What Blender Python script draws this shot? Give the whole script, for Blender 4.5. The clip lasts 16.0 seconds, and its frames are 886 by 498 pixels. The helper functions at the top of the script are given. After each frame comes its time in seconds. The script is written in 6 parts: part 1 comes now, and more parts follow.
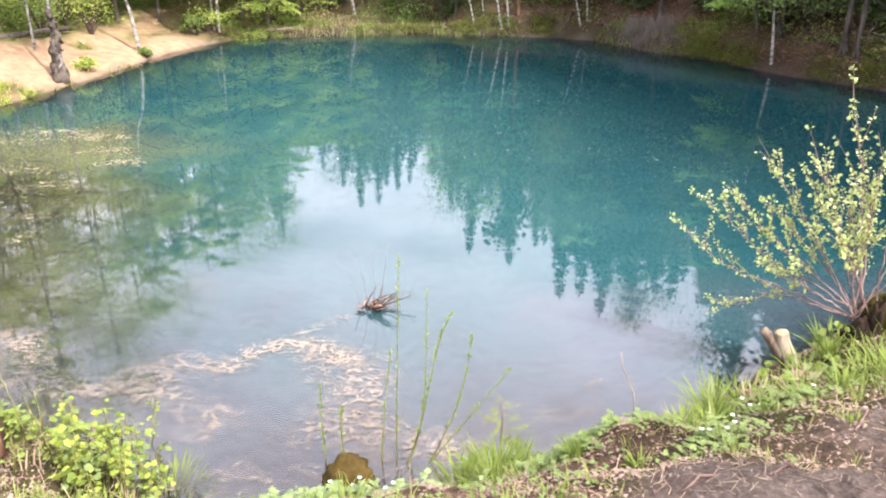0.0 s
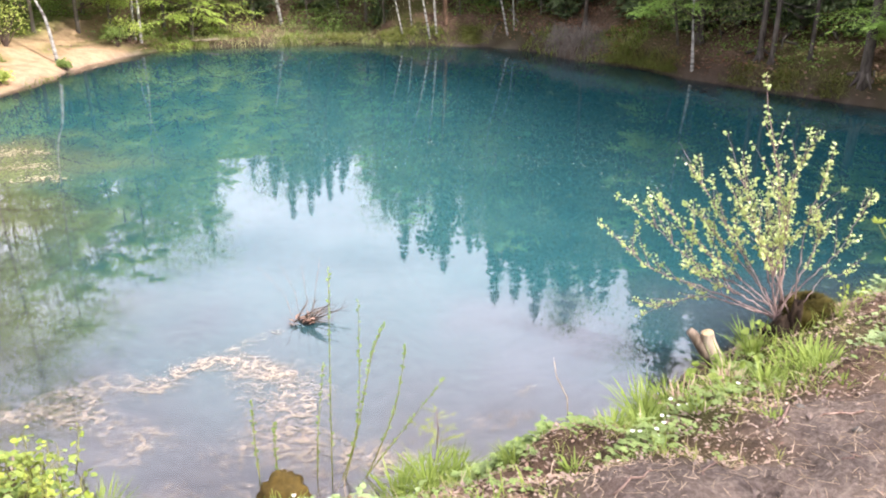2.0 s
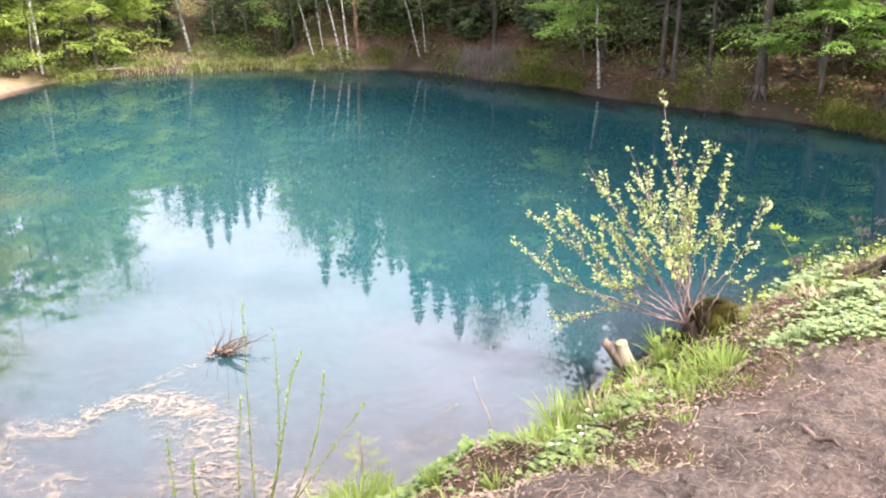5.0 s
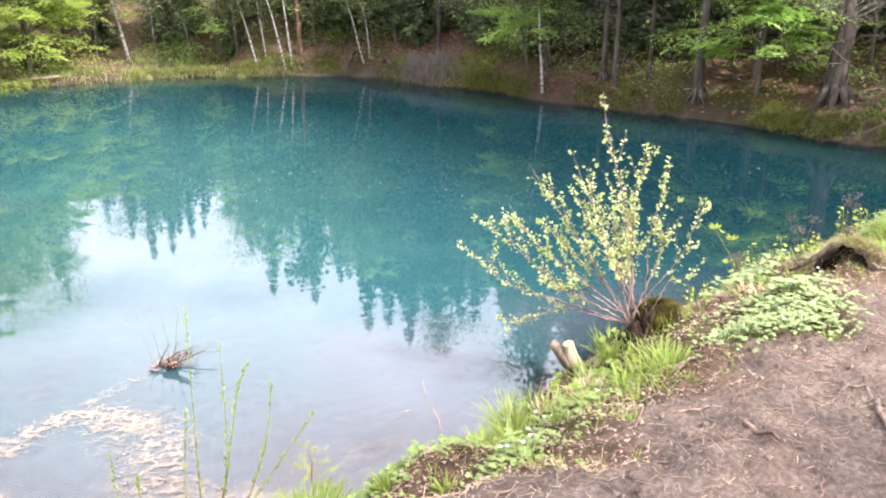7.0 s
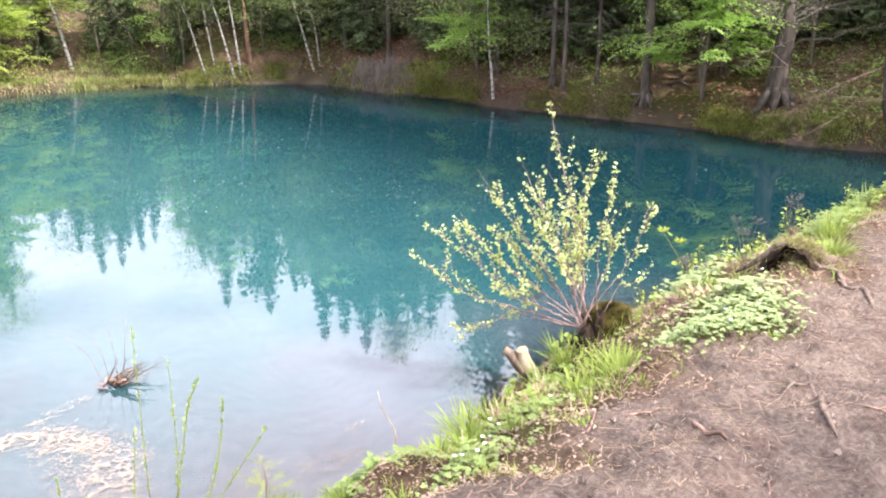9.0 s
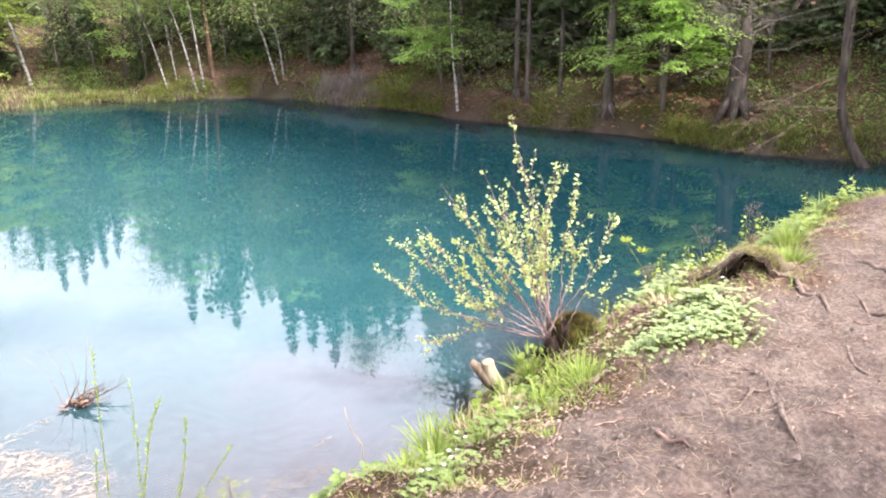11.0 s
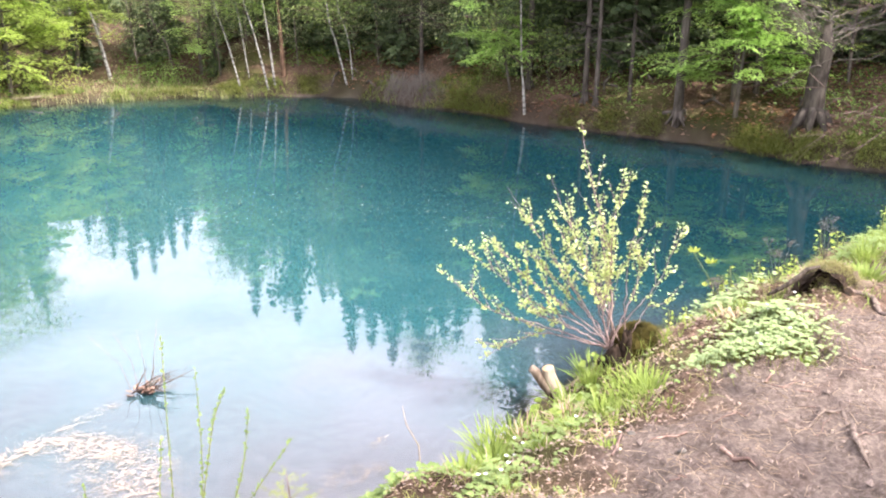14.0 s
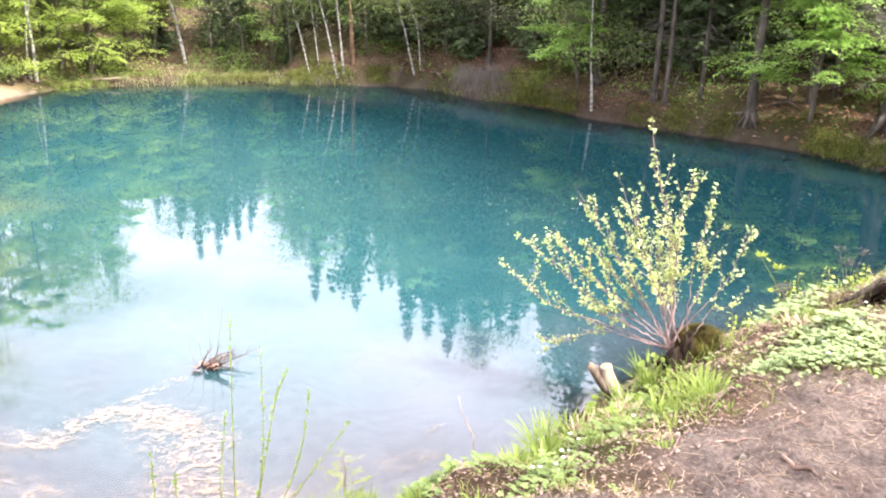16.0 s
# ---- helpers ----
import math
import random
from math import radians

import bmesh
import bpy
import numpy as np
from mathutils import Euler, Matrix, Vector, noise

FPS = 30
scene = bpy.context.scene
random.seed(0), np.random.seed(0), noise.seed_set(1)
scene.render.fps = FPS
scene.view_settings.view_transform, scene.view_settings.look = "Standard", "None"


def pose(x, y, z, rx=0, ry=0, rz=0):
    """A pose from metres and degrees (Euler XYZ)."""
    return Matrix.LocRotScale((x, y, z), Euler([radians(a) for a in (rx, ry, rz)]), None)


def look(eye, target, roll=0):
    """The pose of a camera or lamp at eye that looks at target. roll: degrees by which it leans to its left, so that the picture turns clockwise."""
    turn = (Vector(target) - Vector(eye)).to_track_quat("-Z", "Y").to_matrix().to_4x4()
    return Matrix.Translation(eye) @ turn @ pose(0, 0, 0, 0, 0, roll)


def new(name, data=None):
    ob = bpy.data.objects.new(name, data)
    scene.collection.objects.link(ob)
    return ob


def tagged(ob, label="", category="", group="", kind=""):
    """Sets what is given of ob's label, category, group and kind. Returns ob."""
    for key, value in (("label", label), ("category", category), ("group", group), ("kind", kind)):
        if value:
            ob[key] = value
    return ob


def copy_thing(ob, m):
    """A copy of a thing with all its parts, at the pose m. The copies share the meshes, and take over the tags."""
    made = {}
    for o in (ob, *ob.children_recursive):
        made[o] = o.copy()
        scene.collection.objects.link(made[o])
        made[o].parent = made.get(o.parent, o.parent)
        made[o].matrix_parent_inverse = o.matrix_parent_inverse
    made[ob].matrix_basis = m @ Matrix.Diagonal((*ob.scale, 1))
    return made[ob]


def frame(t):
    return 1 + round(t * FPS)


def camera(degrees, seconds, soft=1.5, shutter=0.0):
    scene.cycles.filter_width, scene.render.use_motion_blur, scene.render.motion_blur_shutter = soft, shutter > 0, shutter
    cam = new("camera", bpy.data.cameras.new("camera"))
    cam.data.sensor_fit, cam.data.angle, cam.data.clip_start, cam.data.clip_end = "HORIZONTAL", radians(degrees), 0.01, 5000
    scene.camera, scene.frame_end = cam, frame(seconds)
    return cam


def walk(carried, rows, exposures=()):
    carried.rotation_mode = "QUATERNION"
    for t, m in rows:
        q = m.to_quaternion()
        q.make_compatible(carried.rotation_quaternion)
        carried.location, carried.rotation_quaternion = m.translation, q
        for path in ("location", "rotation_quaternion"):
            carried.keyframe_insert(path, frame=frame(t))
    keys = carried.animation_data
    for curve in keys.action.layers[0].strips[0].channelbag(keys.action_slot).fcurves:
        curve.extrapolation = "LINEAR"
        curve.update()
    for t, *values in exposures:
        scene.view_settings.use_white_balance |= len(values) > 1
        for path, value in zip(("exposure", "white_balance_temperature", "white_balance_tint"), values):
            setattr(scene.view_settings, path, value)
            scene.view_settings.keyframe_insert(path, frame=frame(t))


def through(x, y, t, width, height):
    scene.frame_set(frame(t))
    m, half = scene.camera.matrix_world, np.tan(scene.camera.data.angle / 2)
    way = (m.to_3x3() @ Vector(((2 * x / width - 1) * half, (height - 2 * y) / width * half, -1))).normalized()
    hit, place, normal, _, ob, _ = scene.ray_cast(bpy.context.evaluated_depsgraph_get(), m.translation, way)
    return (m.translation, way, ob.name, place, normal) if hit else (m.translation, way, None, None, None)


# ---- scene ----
# the camera is held by someone standing on the bank, who turns and sways a little
cam = camera(56.6, 16.0, soft=2.0)
PATH = [
    (0.0, -0.000, 0.000, 2.400, 67.50, -0.00, -0.00),
    (0.5, -0.002, 0.001, 2.402, 67.73, -0.14, -1.16),
    (1.0, 0.001, 0.003, 2.398, 67.92, -0.55, -2.46),
    (1.5, 0.011, 0.008, 2.403, 68.07, -0.43, -3.58),
    (2.0, 0.020, 0.009, 2.406, 68.11, -0.32, -4.75),
    (2.5, 0.019, -0.005, 2.408, 68.44, -0.43, -5.77),
    (3.0, 0.028, 0.007, 2.407, 68.44, -0.43, -6.41),
    (3.5, 0.038, 0.006, 2.405, 68.63, -0.23, -7.55),
    (4.0, 0.045, 0.000, 2.415, 69.11, -0.01, -8.50),
    (6.5, 0.065, -0.020, 2.426, 69.82, 0.17, -13.68),
    (7.0, 0.067, -0.020, 2.424, 69.93, 0.07, -14.43),
    (7.5, 0.070, -0.020, 2.428, 69.96, -0.08, -15.68),
    (8.0, 0.080, -0.017, 2.426, 70.11, 0.33, -16.12),
    (8.5, 0.082, -0.018, 2.436, 70.11, 0.45, -17.11),
    (9.0, 0.089, -0.018, 2.438, 70.32, 0.21, -17.76),
    (11.5, 0.107, -0.031, 2.458, 71.50, 0.48, -20.32),
    (12.0, 0.099, -0.031, 2.461, 71.94, 0.55, -19.68),
    (12.5, 0.093, -0.028, 2.459, 71.78, 0.58, -18.22),
    (13.0, 0.099, -0.027, 2.456, 71.71, 0.33, -17.06),
    (13.5, 0.099, -0.019, 2.456, 71.56, 0.45, -16.25),
    (14.0, 0.094, -0.015, 2.450, 71.27, -0.27, -15.48),
    (14.5, 0.091, -0.009, 2.452, 71.03, -0.36, -15.15),
    (15.0, 0.079, -0.005, 2.459, 70.97, -0.42, -13.99),
    (15.5, 0.070, -0.013, 2.455, 71.37, -0.63, -12.30),
    (16.0, 0.063, -0.037, 2.453, 70.70, -1.35, -10.81),
]
walk(cam, [(t, pose(x, y, z, rx, ry, rz)) for t, x, y, z, rx, ry, rz in PATH],
     exposures=[(0.0, 1.16, 6500, 16), (4.0, 1.25, 6500, 16), (6.5, 1.46, 6500, 16), (9.0, 1.5, 6500, 16), (12.0, 1.5, 6500, 16), (16.0, 1.7, 6500, 16)])

# ---- daylight ----
SUN_AZIMUTH, SUN_HEIGHT = 135.0, 51.0   # degrees clockwise from the y axis, and above the horizon
world = bpy.data.worlds.new("sky")
scene.world = world
world.use_nodes = True
sky = world.node_tree.nodes.new("ShaderNodeTexSky")
sky.sky_type, sky.sun_disc = "NISHITA", False
sky.sun_elevation, sky.sun_rotation = radians(SUN_HEIGHT), radians(SUN_AZIMUTH)
sky.air_density, sky.dust_density, sky.ozone_density = 1.0, 2.0, 1.0
background = world.node_tree.nodes["Background"]
background.inputs["Strength"].default_value = 0.13
world.node_tree.links.new(sky.outputs[0], background.inputs["Color"])
sun = new("sun", bpy.data.lights.new("sun", "SUN"))
sun.data.energy, sun.data.angle, sun.data.color = 5.0, radians(0.6), (1.0, 0.95, 0.86)
a_, e_ = radians(SUN_AZIMUTH), radians(SUN_HEIGHT)
sun.matrix_world = look(Vector((math.sin(a_) * math.cos(e_), math.cos(a_) * math.cos(e_), math.sin(e_))) * 60, (0, 0, 0))


# a broken deck of bright fair-weather cloud, high over the whole place
def cloud_deck():
    m = bpy.data.materials.new("cloud")
    m.use_nodes = True
    nt = m.node_tree
    nt.nodes.remove(nt.nodes["Principled BSDF"])
    n = nt.nodes.new("ShaderNodeTexNoise")
    n.inputs["Scale"].default_value, n.inputs["Detail"].default_value, n.inputs["Roughness"].default_value = 0.0011, 5, 0.5
    nt.links.new(nt.nodes.new("ShaderNodeTexCoord").outputs["Object"], n.inputs["Vector"])
    r = nt.nodes.new("ShaderNodeValToRGB")
    r.color_ramp.elements[0].position, r.color_ramp.elements[1].position = 0.05, 0.52
    nt.links.new(n.outputs["Fac"], r.inputs["Fac"])
    glow, clear, mix = nt.nodes.new("ShaderNodeEmission"), nt.nodes.new("ShaderNodeBsdfTransparent"), nt.nodes.new("ShaderNodeMixShader")
    glow.inputs["Color"].default_value, glow.inputs["Strength"].default_value = (0.945, 0.935, 1.05, 1), 1.58
    for a, b in ((r.outputs[0], mix.inputs[0]), (clear.outputs[0], mix.inputs[1]), (glow.outputs[0], mix.inputs[2]), (mix.outputs[0], nt.nodes["Material Output"].inputs["Surface"])):
        nt.links.new(a, b)
    bm = bmesh.new()
    bmesh.ops.create_grid(bm, x_segments=90, y_segments=90, size=4500)
    gap = Vector((math.sin(a_) , math.cos(a_), 0)) * 800 / math.tan(e_)      # the sun shines through a gap
    bmesh.ops.delete(bm, geom=[f for f in bm.faces if (f.calc_center_median() - gap).length < 260], context="FACES")
    me = bpy.data.meshes.new("cloud_backdrop")
    bm.to_mesh(me)
    me.materials.append(m)
    ob = new("cloud_backdrop", me)
    ob.location = (0, 0, 800)
    tagged(ob, "broken white fair-weather cloud in the sky", "backdrop", kind="structure")


cloud_deck()


# ---- plan of the pond ----
def smooth(a, b, x):
    k = np.clip((x - a) / (b - a), 0, 1)
    return k * k * (3 - 2 * k)


# shoreline of the pond in metres, the near bank and then the far one, anticlockwise
NEAR = [(-7.2, 8.0), (-6.8, 6.2), (-4.8, 4.8), (-2.9, 3.75), (-1.8, 3.35), (-1.25, 2.9), (-0.4, 2.85), (0.2, 3.05), (0.85, 3.33),
        (1.4, 3.6), (1.85, 4.05), (2.6, 4.5), (3.1, 4.75), (4.1, 5.2), (5.1, 5.6), (6.2, 5.95), (8.0, 6.65), (9.3, 7.0)]
FAR = [(9.3, 7.0), (9.9, 7.4), (9.2, 7.85), (8.4, 8.5), (7.8, 9.15), (7.45, 10.0), (7.0, 10.8), (6.4, 11.5), (5.75, 12.3), (5.15, 13.1),
       (4.6, 14.2), (3.7, 15.2), (3.0, 16.4), (1.9, 17.0), (0.0, 17.4), (-1.7, 17.3), (-3.4, 16.9), (-4.3, 16.3), (-4.9, 14.9),
       (-5.15, 13.6), (-5.35, 12.5), (-5.6, 11.6), (-5.8, 10.6), (-6.6, 9.6), (-7.2, 8.0)]


def rounded(points, n=5):
    """A smooth line through control points."""
    p = np.array([points[0]] + list(points) + [points[-1]], float)
    out = []
    for i in range(1, len(p) - 2):
        for s in np.arange(n) / n:
            a, b, c, d = p[i - 1], p[i], p[i + 1], p[i + 2]
            out.append(0.5 * (2 * b + (c - a) * s + (2 * a - 5 * b + 4 * c - d) * s ** 2 + (3 * b - a - 3 * c + d) * s ** 3))
    return np.array(out + [p[-2]])


NEAR_LINE, FAR_LINE = rounded(NEAR), rounded(FAR)
SHORE = np.vstack([NEAR_LINE[:-1], FAR_LINE[:-1]])


def distance(x, y, line):
    """Distance of points to a line, in batches."""
    a, u = line[:-1], np.diff(line, axis=0)
    uu = (u ** 2).sum(1) + 1e-12
    out = np.empty(x.size)
    for i in range(0, x.size, 4000):
        px, py = x.ravel()[i:i + 4000, None] - a[:, 0], y.ravel()[i:i + 4000, None] - a[:, 1]
        k = np.clip((px * u[:, 0] + py * u[:, 1]) / uu, 0, 1)
        out[i:i + 4000] = np.sqrt(((px - k * u[:, 0]) ** 2 + (py - k * u[:, 1]) ** 2).min(1))
    return out.reshape(x.shape)


def inside(x, y, line):
    b = np.roll(line, -1, axis=0)
    rise = np.where(b[:, 1] == line[:, 1], 1e-9, b[:, 1] - line[:, 1])
    out = np.empty(x.size, bool)
    for i in range(0, x.size, 4000):
        px, py = x.ravel()[i:i + 4000, None], y.ravel()[i:i + 4000, None]
        out[i:i + 4000] = (((line[:, 1] > py) != (b[:, 1] > py)) & (px < (b[:, 0] - line[:, 0]) * (py - line[:, 1]) / rise + line[:, 0])).sum(1) % 2
    return out.reshape(x.shape)


def waves(x, y, size, seed, octaves=3):
    """Cheap smooth noise of about -1 to 1."""
    r = np.random.RandomState(seed)
    out, amp = np.zeros(np.shape(x)), 1.0
    for _ in range(octaves):
        for _ in range(4):
            a, ph = r.uniform(0, 2 * math.pi), r.uniform(0, 2 * math.pi)
            f = 2 * math.pi / size * r.uniform(0.6, 1.5)
            out = out + amp * 0.4 * np.sin((x * math.cos(a) + y * math.sin(a)) * f + ph + 0.7 * np.sin((y * math.cos(a) - x * math.sin(a)) * f * 0.7 + ph))
        size, amp = size * 0.45, amp * 0.5
    return out


def land(x, y):
    """Ground height, with the masks of path, sand, near bank and the distance to the water's edge (land positive)."""
    x, y = np.asarray(x, float), np.asarray(y, float)
    dn, df = distance(x, y, NEAR_LINE), distance(x, y, FAR_LINE)
    wet = inside(x, y, SHORE)
    d = np.where(wet, -1, 1) * np.minimum(dn, df) + 0.05 * waves(x, y, 0.9, 3, 2) * smooth(0, 0.3, np.minimum(dn, df))
    near = smooth(-0.12, 0.12, (df - dn) / (df + dn + 1e-6))
    near = near * smooth(10.4, 8.2, x) * smooth(-9.5, -7.0, x)
    left = smooth(-0.3, -2.2, x)
    # near bank: a steep lip, then the trodden path
    lip = 0.36 * smooth(-0.05, 0.5, d) + 0.44 * smooth(0.25, 1.35, d)
    lip = lip * (1 - 0.35 * left) + 0.012 * np.maximum(d - 1.4, 0)
    lip = lip + smooth(0.1, 0.5, d) * (0.03 * waves(x, y, 0.7, 5) + 0.012 * waves(x, y, 0.16, 6, 2) * smooth(40, 10, d))
    # far bank: a small step, then the wooded slope that levels out
    west = smooth(-2.6, -4.4, x)
    mid = smooth(-4.6, -3.2, x) * smooth(1.2, -0.6, x)
    s = np.maximum(d - 0.1 - 1.6 * mid, 0)
    rise = 2.6 * (1 - np.exp(-s * (0.42 - 0.16 * west) / 2.6)) + (0.19 + 0.12 * west) * np.maximum(s - 6, 0) * (1 - smooth(35, 90, s)) + 8 * smooth(35, 90, s)
    step = (0.22 - 0.12 * west - 0.12 * mid) * smooth(-0.08, 0.25, d)
    hill = step + rise + smooth(0.1, 1.5, d) * (0.10 * waves(x, y, 2.6, 8) + 0.03 * waves(x, y, 0.5, 9, 2))
    z = near * lip + (1 - near) * hill
    # bed
    shoal = np.exp(-((x + 4.4) ** 2 / 7.0 + (y - 6.6) ** 2 / 8.0))
    shelf = np.exp(-((x - 2.8) ** 2 / 0.30 + (y - 4.45) ** 2 / 0.10))      # a shallow brown shelf beyond the moss
    depth_and_shade = np.minimum(-d, 9)
    bed = -np.minimum(1.9, 0.05 + depth_and_shade * (0.22 * near + 0.55 * (1 - near) + 0.25 * near * smooth(0.0, 1.0, x) + 0.4 * near * smooth(1.6, 3.0, x))) * (1 - 0.86 * shoal) * (1 - 0.75 * shelf) + 0.03 * waves(x, y, 0.8, 12)
    k = smooth(-0.12, 0.02, d)
    z = np.where(d < 0.02, (1 - k) * np.minimum(bed, -0.02) + k * z, z)
    edge = 0.98 + 0.16 * waves(x, y, 1.1, 21, 2) + 0.35 * smooth(2.2, 3.4, x) * smooth(5.2, 3.6, x)
    path = near * smooth(edge - 0.22, edge + 0.28, d) * smooth(4.6, 3.6, d + 0.5 * waves(x, y, 2.3, 23)) * (1 - 0.5 * left)
    sand = (1 - near) * west * smooth(-0.1, 0.1, d) * smooth(1.9, 1.2, d + 0.4 * waves(x, y, 1.3, 17)) * smooth(14.4, 13.7, y + 0.4 * waves(x, y, 0.9, 19)) * smooth(10.9, 11.6, y + 0.3 * waves(x, y, 0.8, 20))
    trail = (1 - near) * smooth(0.35, 0.1, np.abs(y - 17.2 + 0.55 * (x + 3.4) + 0.25 * np.sin(2 * x))) * smooth(-3.1, -3.6, x) * smooth(-9, -7, x)
    sand = np.maximum(sand, (1 - near) * west * smooth(-0.1, 0.05, d) * smooth(0.75, 0.4, d + 0.15 * waves(x, y, 0.7, 27)) * smooth(13.4, 13.8, y) * smooth(16.3, 15.7, y))
    lane = np.interp(y, [13.6, 15.0, 16.3, 17.6, 20.0], [-6.1, -5.85, -5.75, -5.3, -5.0])
    trail = np.maximum(trail, (1 - near) * smooth(0.55, 0.2, np.abs(x - lane + 0.15 * np.sin(3 * y))) * smooth(13.8, 14.4, y) * smooth(20.0, 18.5, y))
    sand = np.clip(sand + 0.8 * trail * smooth(0, 0.2, d), 0, 1)
    return z, path, sand, near, d


def ground_z(x, y):
    return float(land(np.array([x]), np.array([y]))[0][0])


# ---- materials ----
def material(name):
    m = bpy.data.materials.new(name)
    m.use_nodes = True
    nt = m.node_tree
    return m, nt, nt.nodes["Principled BSDF"], nt.nodes["Material Output"]


def node(nt, kind, **values):
    n = nt.nodes.new(kind)
    for key, value in values.items():
        n.inputs[key.replace("_", " ")].default_value = value
    return n


def noise_node(nt, scale, detail=4, rough=0.6, coords="Object"):
    n = node(nt, "ShaderNodeTexNoise", Scale=scale, Detail=detail, Roughness=rough)
    nt.links.new(nt.nodes.new("ShaderNodeTexCoord").outputs[coords], n.inputs["Vector"])
    return n


def ramp(nt, source, *stops):
    r = nt.nodes.new("ShaderNodeValToRGB")
    while len(r.color_ramp.elements) < len(stops):
        r.color_ramp.elements.new(0.5)
    for el, (at, colour) in zip(r.color_ramp.elements, stops):
        el.position, el.color = at, (*colour, 1)
    nt.links.new(source, r.inputs["Fac"])
    return r


def mixed(nt, fac, a, b, blend="MIX"):
    m = nt.nodes.new("ShaderNodeMix")
    m.data_type, m.blend_type = "RGBA", blend
    for socket, value in ((m.inputs[0], fac), (m.inputs[6], a), (m.inputs[7], b)):
        if isinstance(value, bpy.types.NodeSocket):
            nt.links.new(value, socket)
        else:
            socket.default_value = value if isinstance(value, float) else (*value, 1)
    return m.outputs[2]


def bump(nt, bsdf, height, strength, distance):
    b = node(nt, "ShaderNodeBump", Strength=strength, Distance=distance)
    nt.links.new(height, b.inputs["Height"])
    nt.links.new(b.outputs[0], bsdf.inputs["Normal"])


def leaf_material(name, dark, light, through=0.35, rough=0.5, shine=0.2):
    """Thin leaves: each one a little different, light passing through."""
    m, nt, p, out = material(name)
    isl = nt.nodes.new("ShaderNodeNewGeometry").outputs["Random Per Island"]
    c = ramp(nt, isl, (0.0, dark), (1.0, light)).outputs[0]
    big = noise_node(nt, 0.9, 2)
    c = mixed(nt, 0.35, c, ramp(nt, big.outputs["Fac"], (0.35, dark), (0.65, light)).outputs[0])
    nt.links.new(c, p.inputs["Base Color"])
    p.inputs["Roughness"].default_value = rough
    p.inputs["Specular IOR Level"].default_value = shine
    t = nt.nodes.new("ShaderNodeBsdfTranslucent")
    nt.links.new(c, t.inputs["Color"])
    mix = node(nt, "ShaderNodeMixShader", Fac=through)
    nt.links.new(p.outputs[0], mix.inputs[1])
    nt.links.new(t.outputs[0], mix.inputs[2])
    nt.links.new(mix.outputs[0], out.inputs["Surface"])
    return m


def bark_material(name, dark, light, scale=14, stretch=0.25, relief=0.6):
    m, nt, p, out = material(name)
    tc = nt.nodes.new("ShaderNodeTexCoord")
    mp = nt.nodes.new("ShaderNodeMapping")
    mp.inputs["Scale"].default_value = (1, 1, stretch)
    nt.links.new(tc.outputs["Object"], mp.inputs["Vector"])
    n = node(nt, "ShaderNodeTexNoise", Scale=scale, Detail=5, Roughness=0.65)
    nt.links.new(mp.outputs[0], n.inputs["Vector"])
    c = ramp(nt, n.outputs["Fac"], (0.35, dark), (0.65, light))
    nt.links.new(c.outputs[0], p.inputs["Base Color"])
    p.inputs["Roughness"].default_value = 0.9
    p.inputs["Specular IOR Level"].default_value = 0.08
    bump(nt, p, n.outputs["Fac"], relief, 0.02)
    return m


def plain_material(name, dark, light, scale=20, rough=0.8):
    m, nt, p, out = material(name)
    n = noise_node(nt, scale)
    isl = nt.nodes.new("ShaderNodeNewGeometry").outputs["Random Per Island"]
    c = ramp(nt, n.outputs["Fac"], (0.3, dark), (0.7, light)).outputs[0]
    c = mixed(nt, 0.5, c, ramp(nt, isl, (0.0, dark), (1.0, light)).outputs[0])
    nt.links.new(c, p.inputs["Base Color"])
    p.inputs["Roughness"].default_value = rough
    p.inputs["Specular IOR Level"].default_value = 0.08
    bump(nt, p, n.outputs["Fac"], 0.4, 0.01)
    return m


def birch_material():
    m, nt, p, out = material("birch_bark")
    tc = nt.nodes.new("ShaderNodeTexCoord")
    mp = nt.nodes.new("ShaderNodeMapping")
    mp.inputs["Scale"].default_value = (3, 3, 9)
    nt.links.new(tc.outputs["Object"], mp.inputs["Vector"])
    n = node(nt, "ShaderNodeTexNoise", Scale=1.6, Detail=4, Roughness=0.6)
    nt.links.new(mp.outputs[0], n.inputs["Vector"])
    c = ramp(nt, n.outputs["Fac"], (0.40, (0.045, 0.038, 0.034)), (0.50, (0.21, 0.20, 0.185)), (0.72, (0.42, 0.41, 0.385)))
    nt.links.new(c.outputs[0], p.inputs["Base Color"])
    p.inputs["Roughness"].default_value = 0.75
    bump(nt, p, n.outputs["Fac"], 0.4, 0.01)
    return m


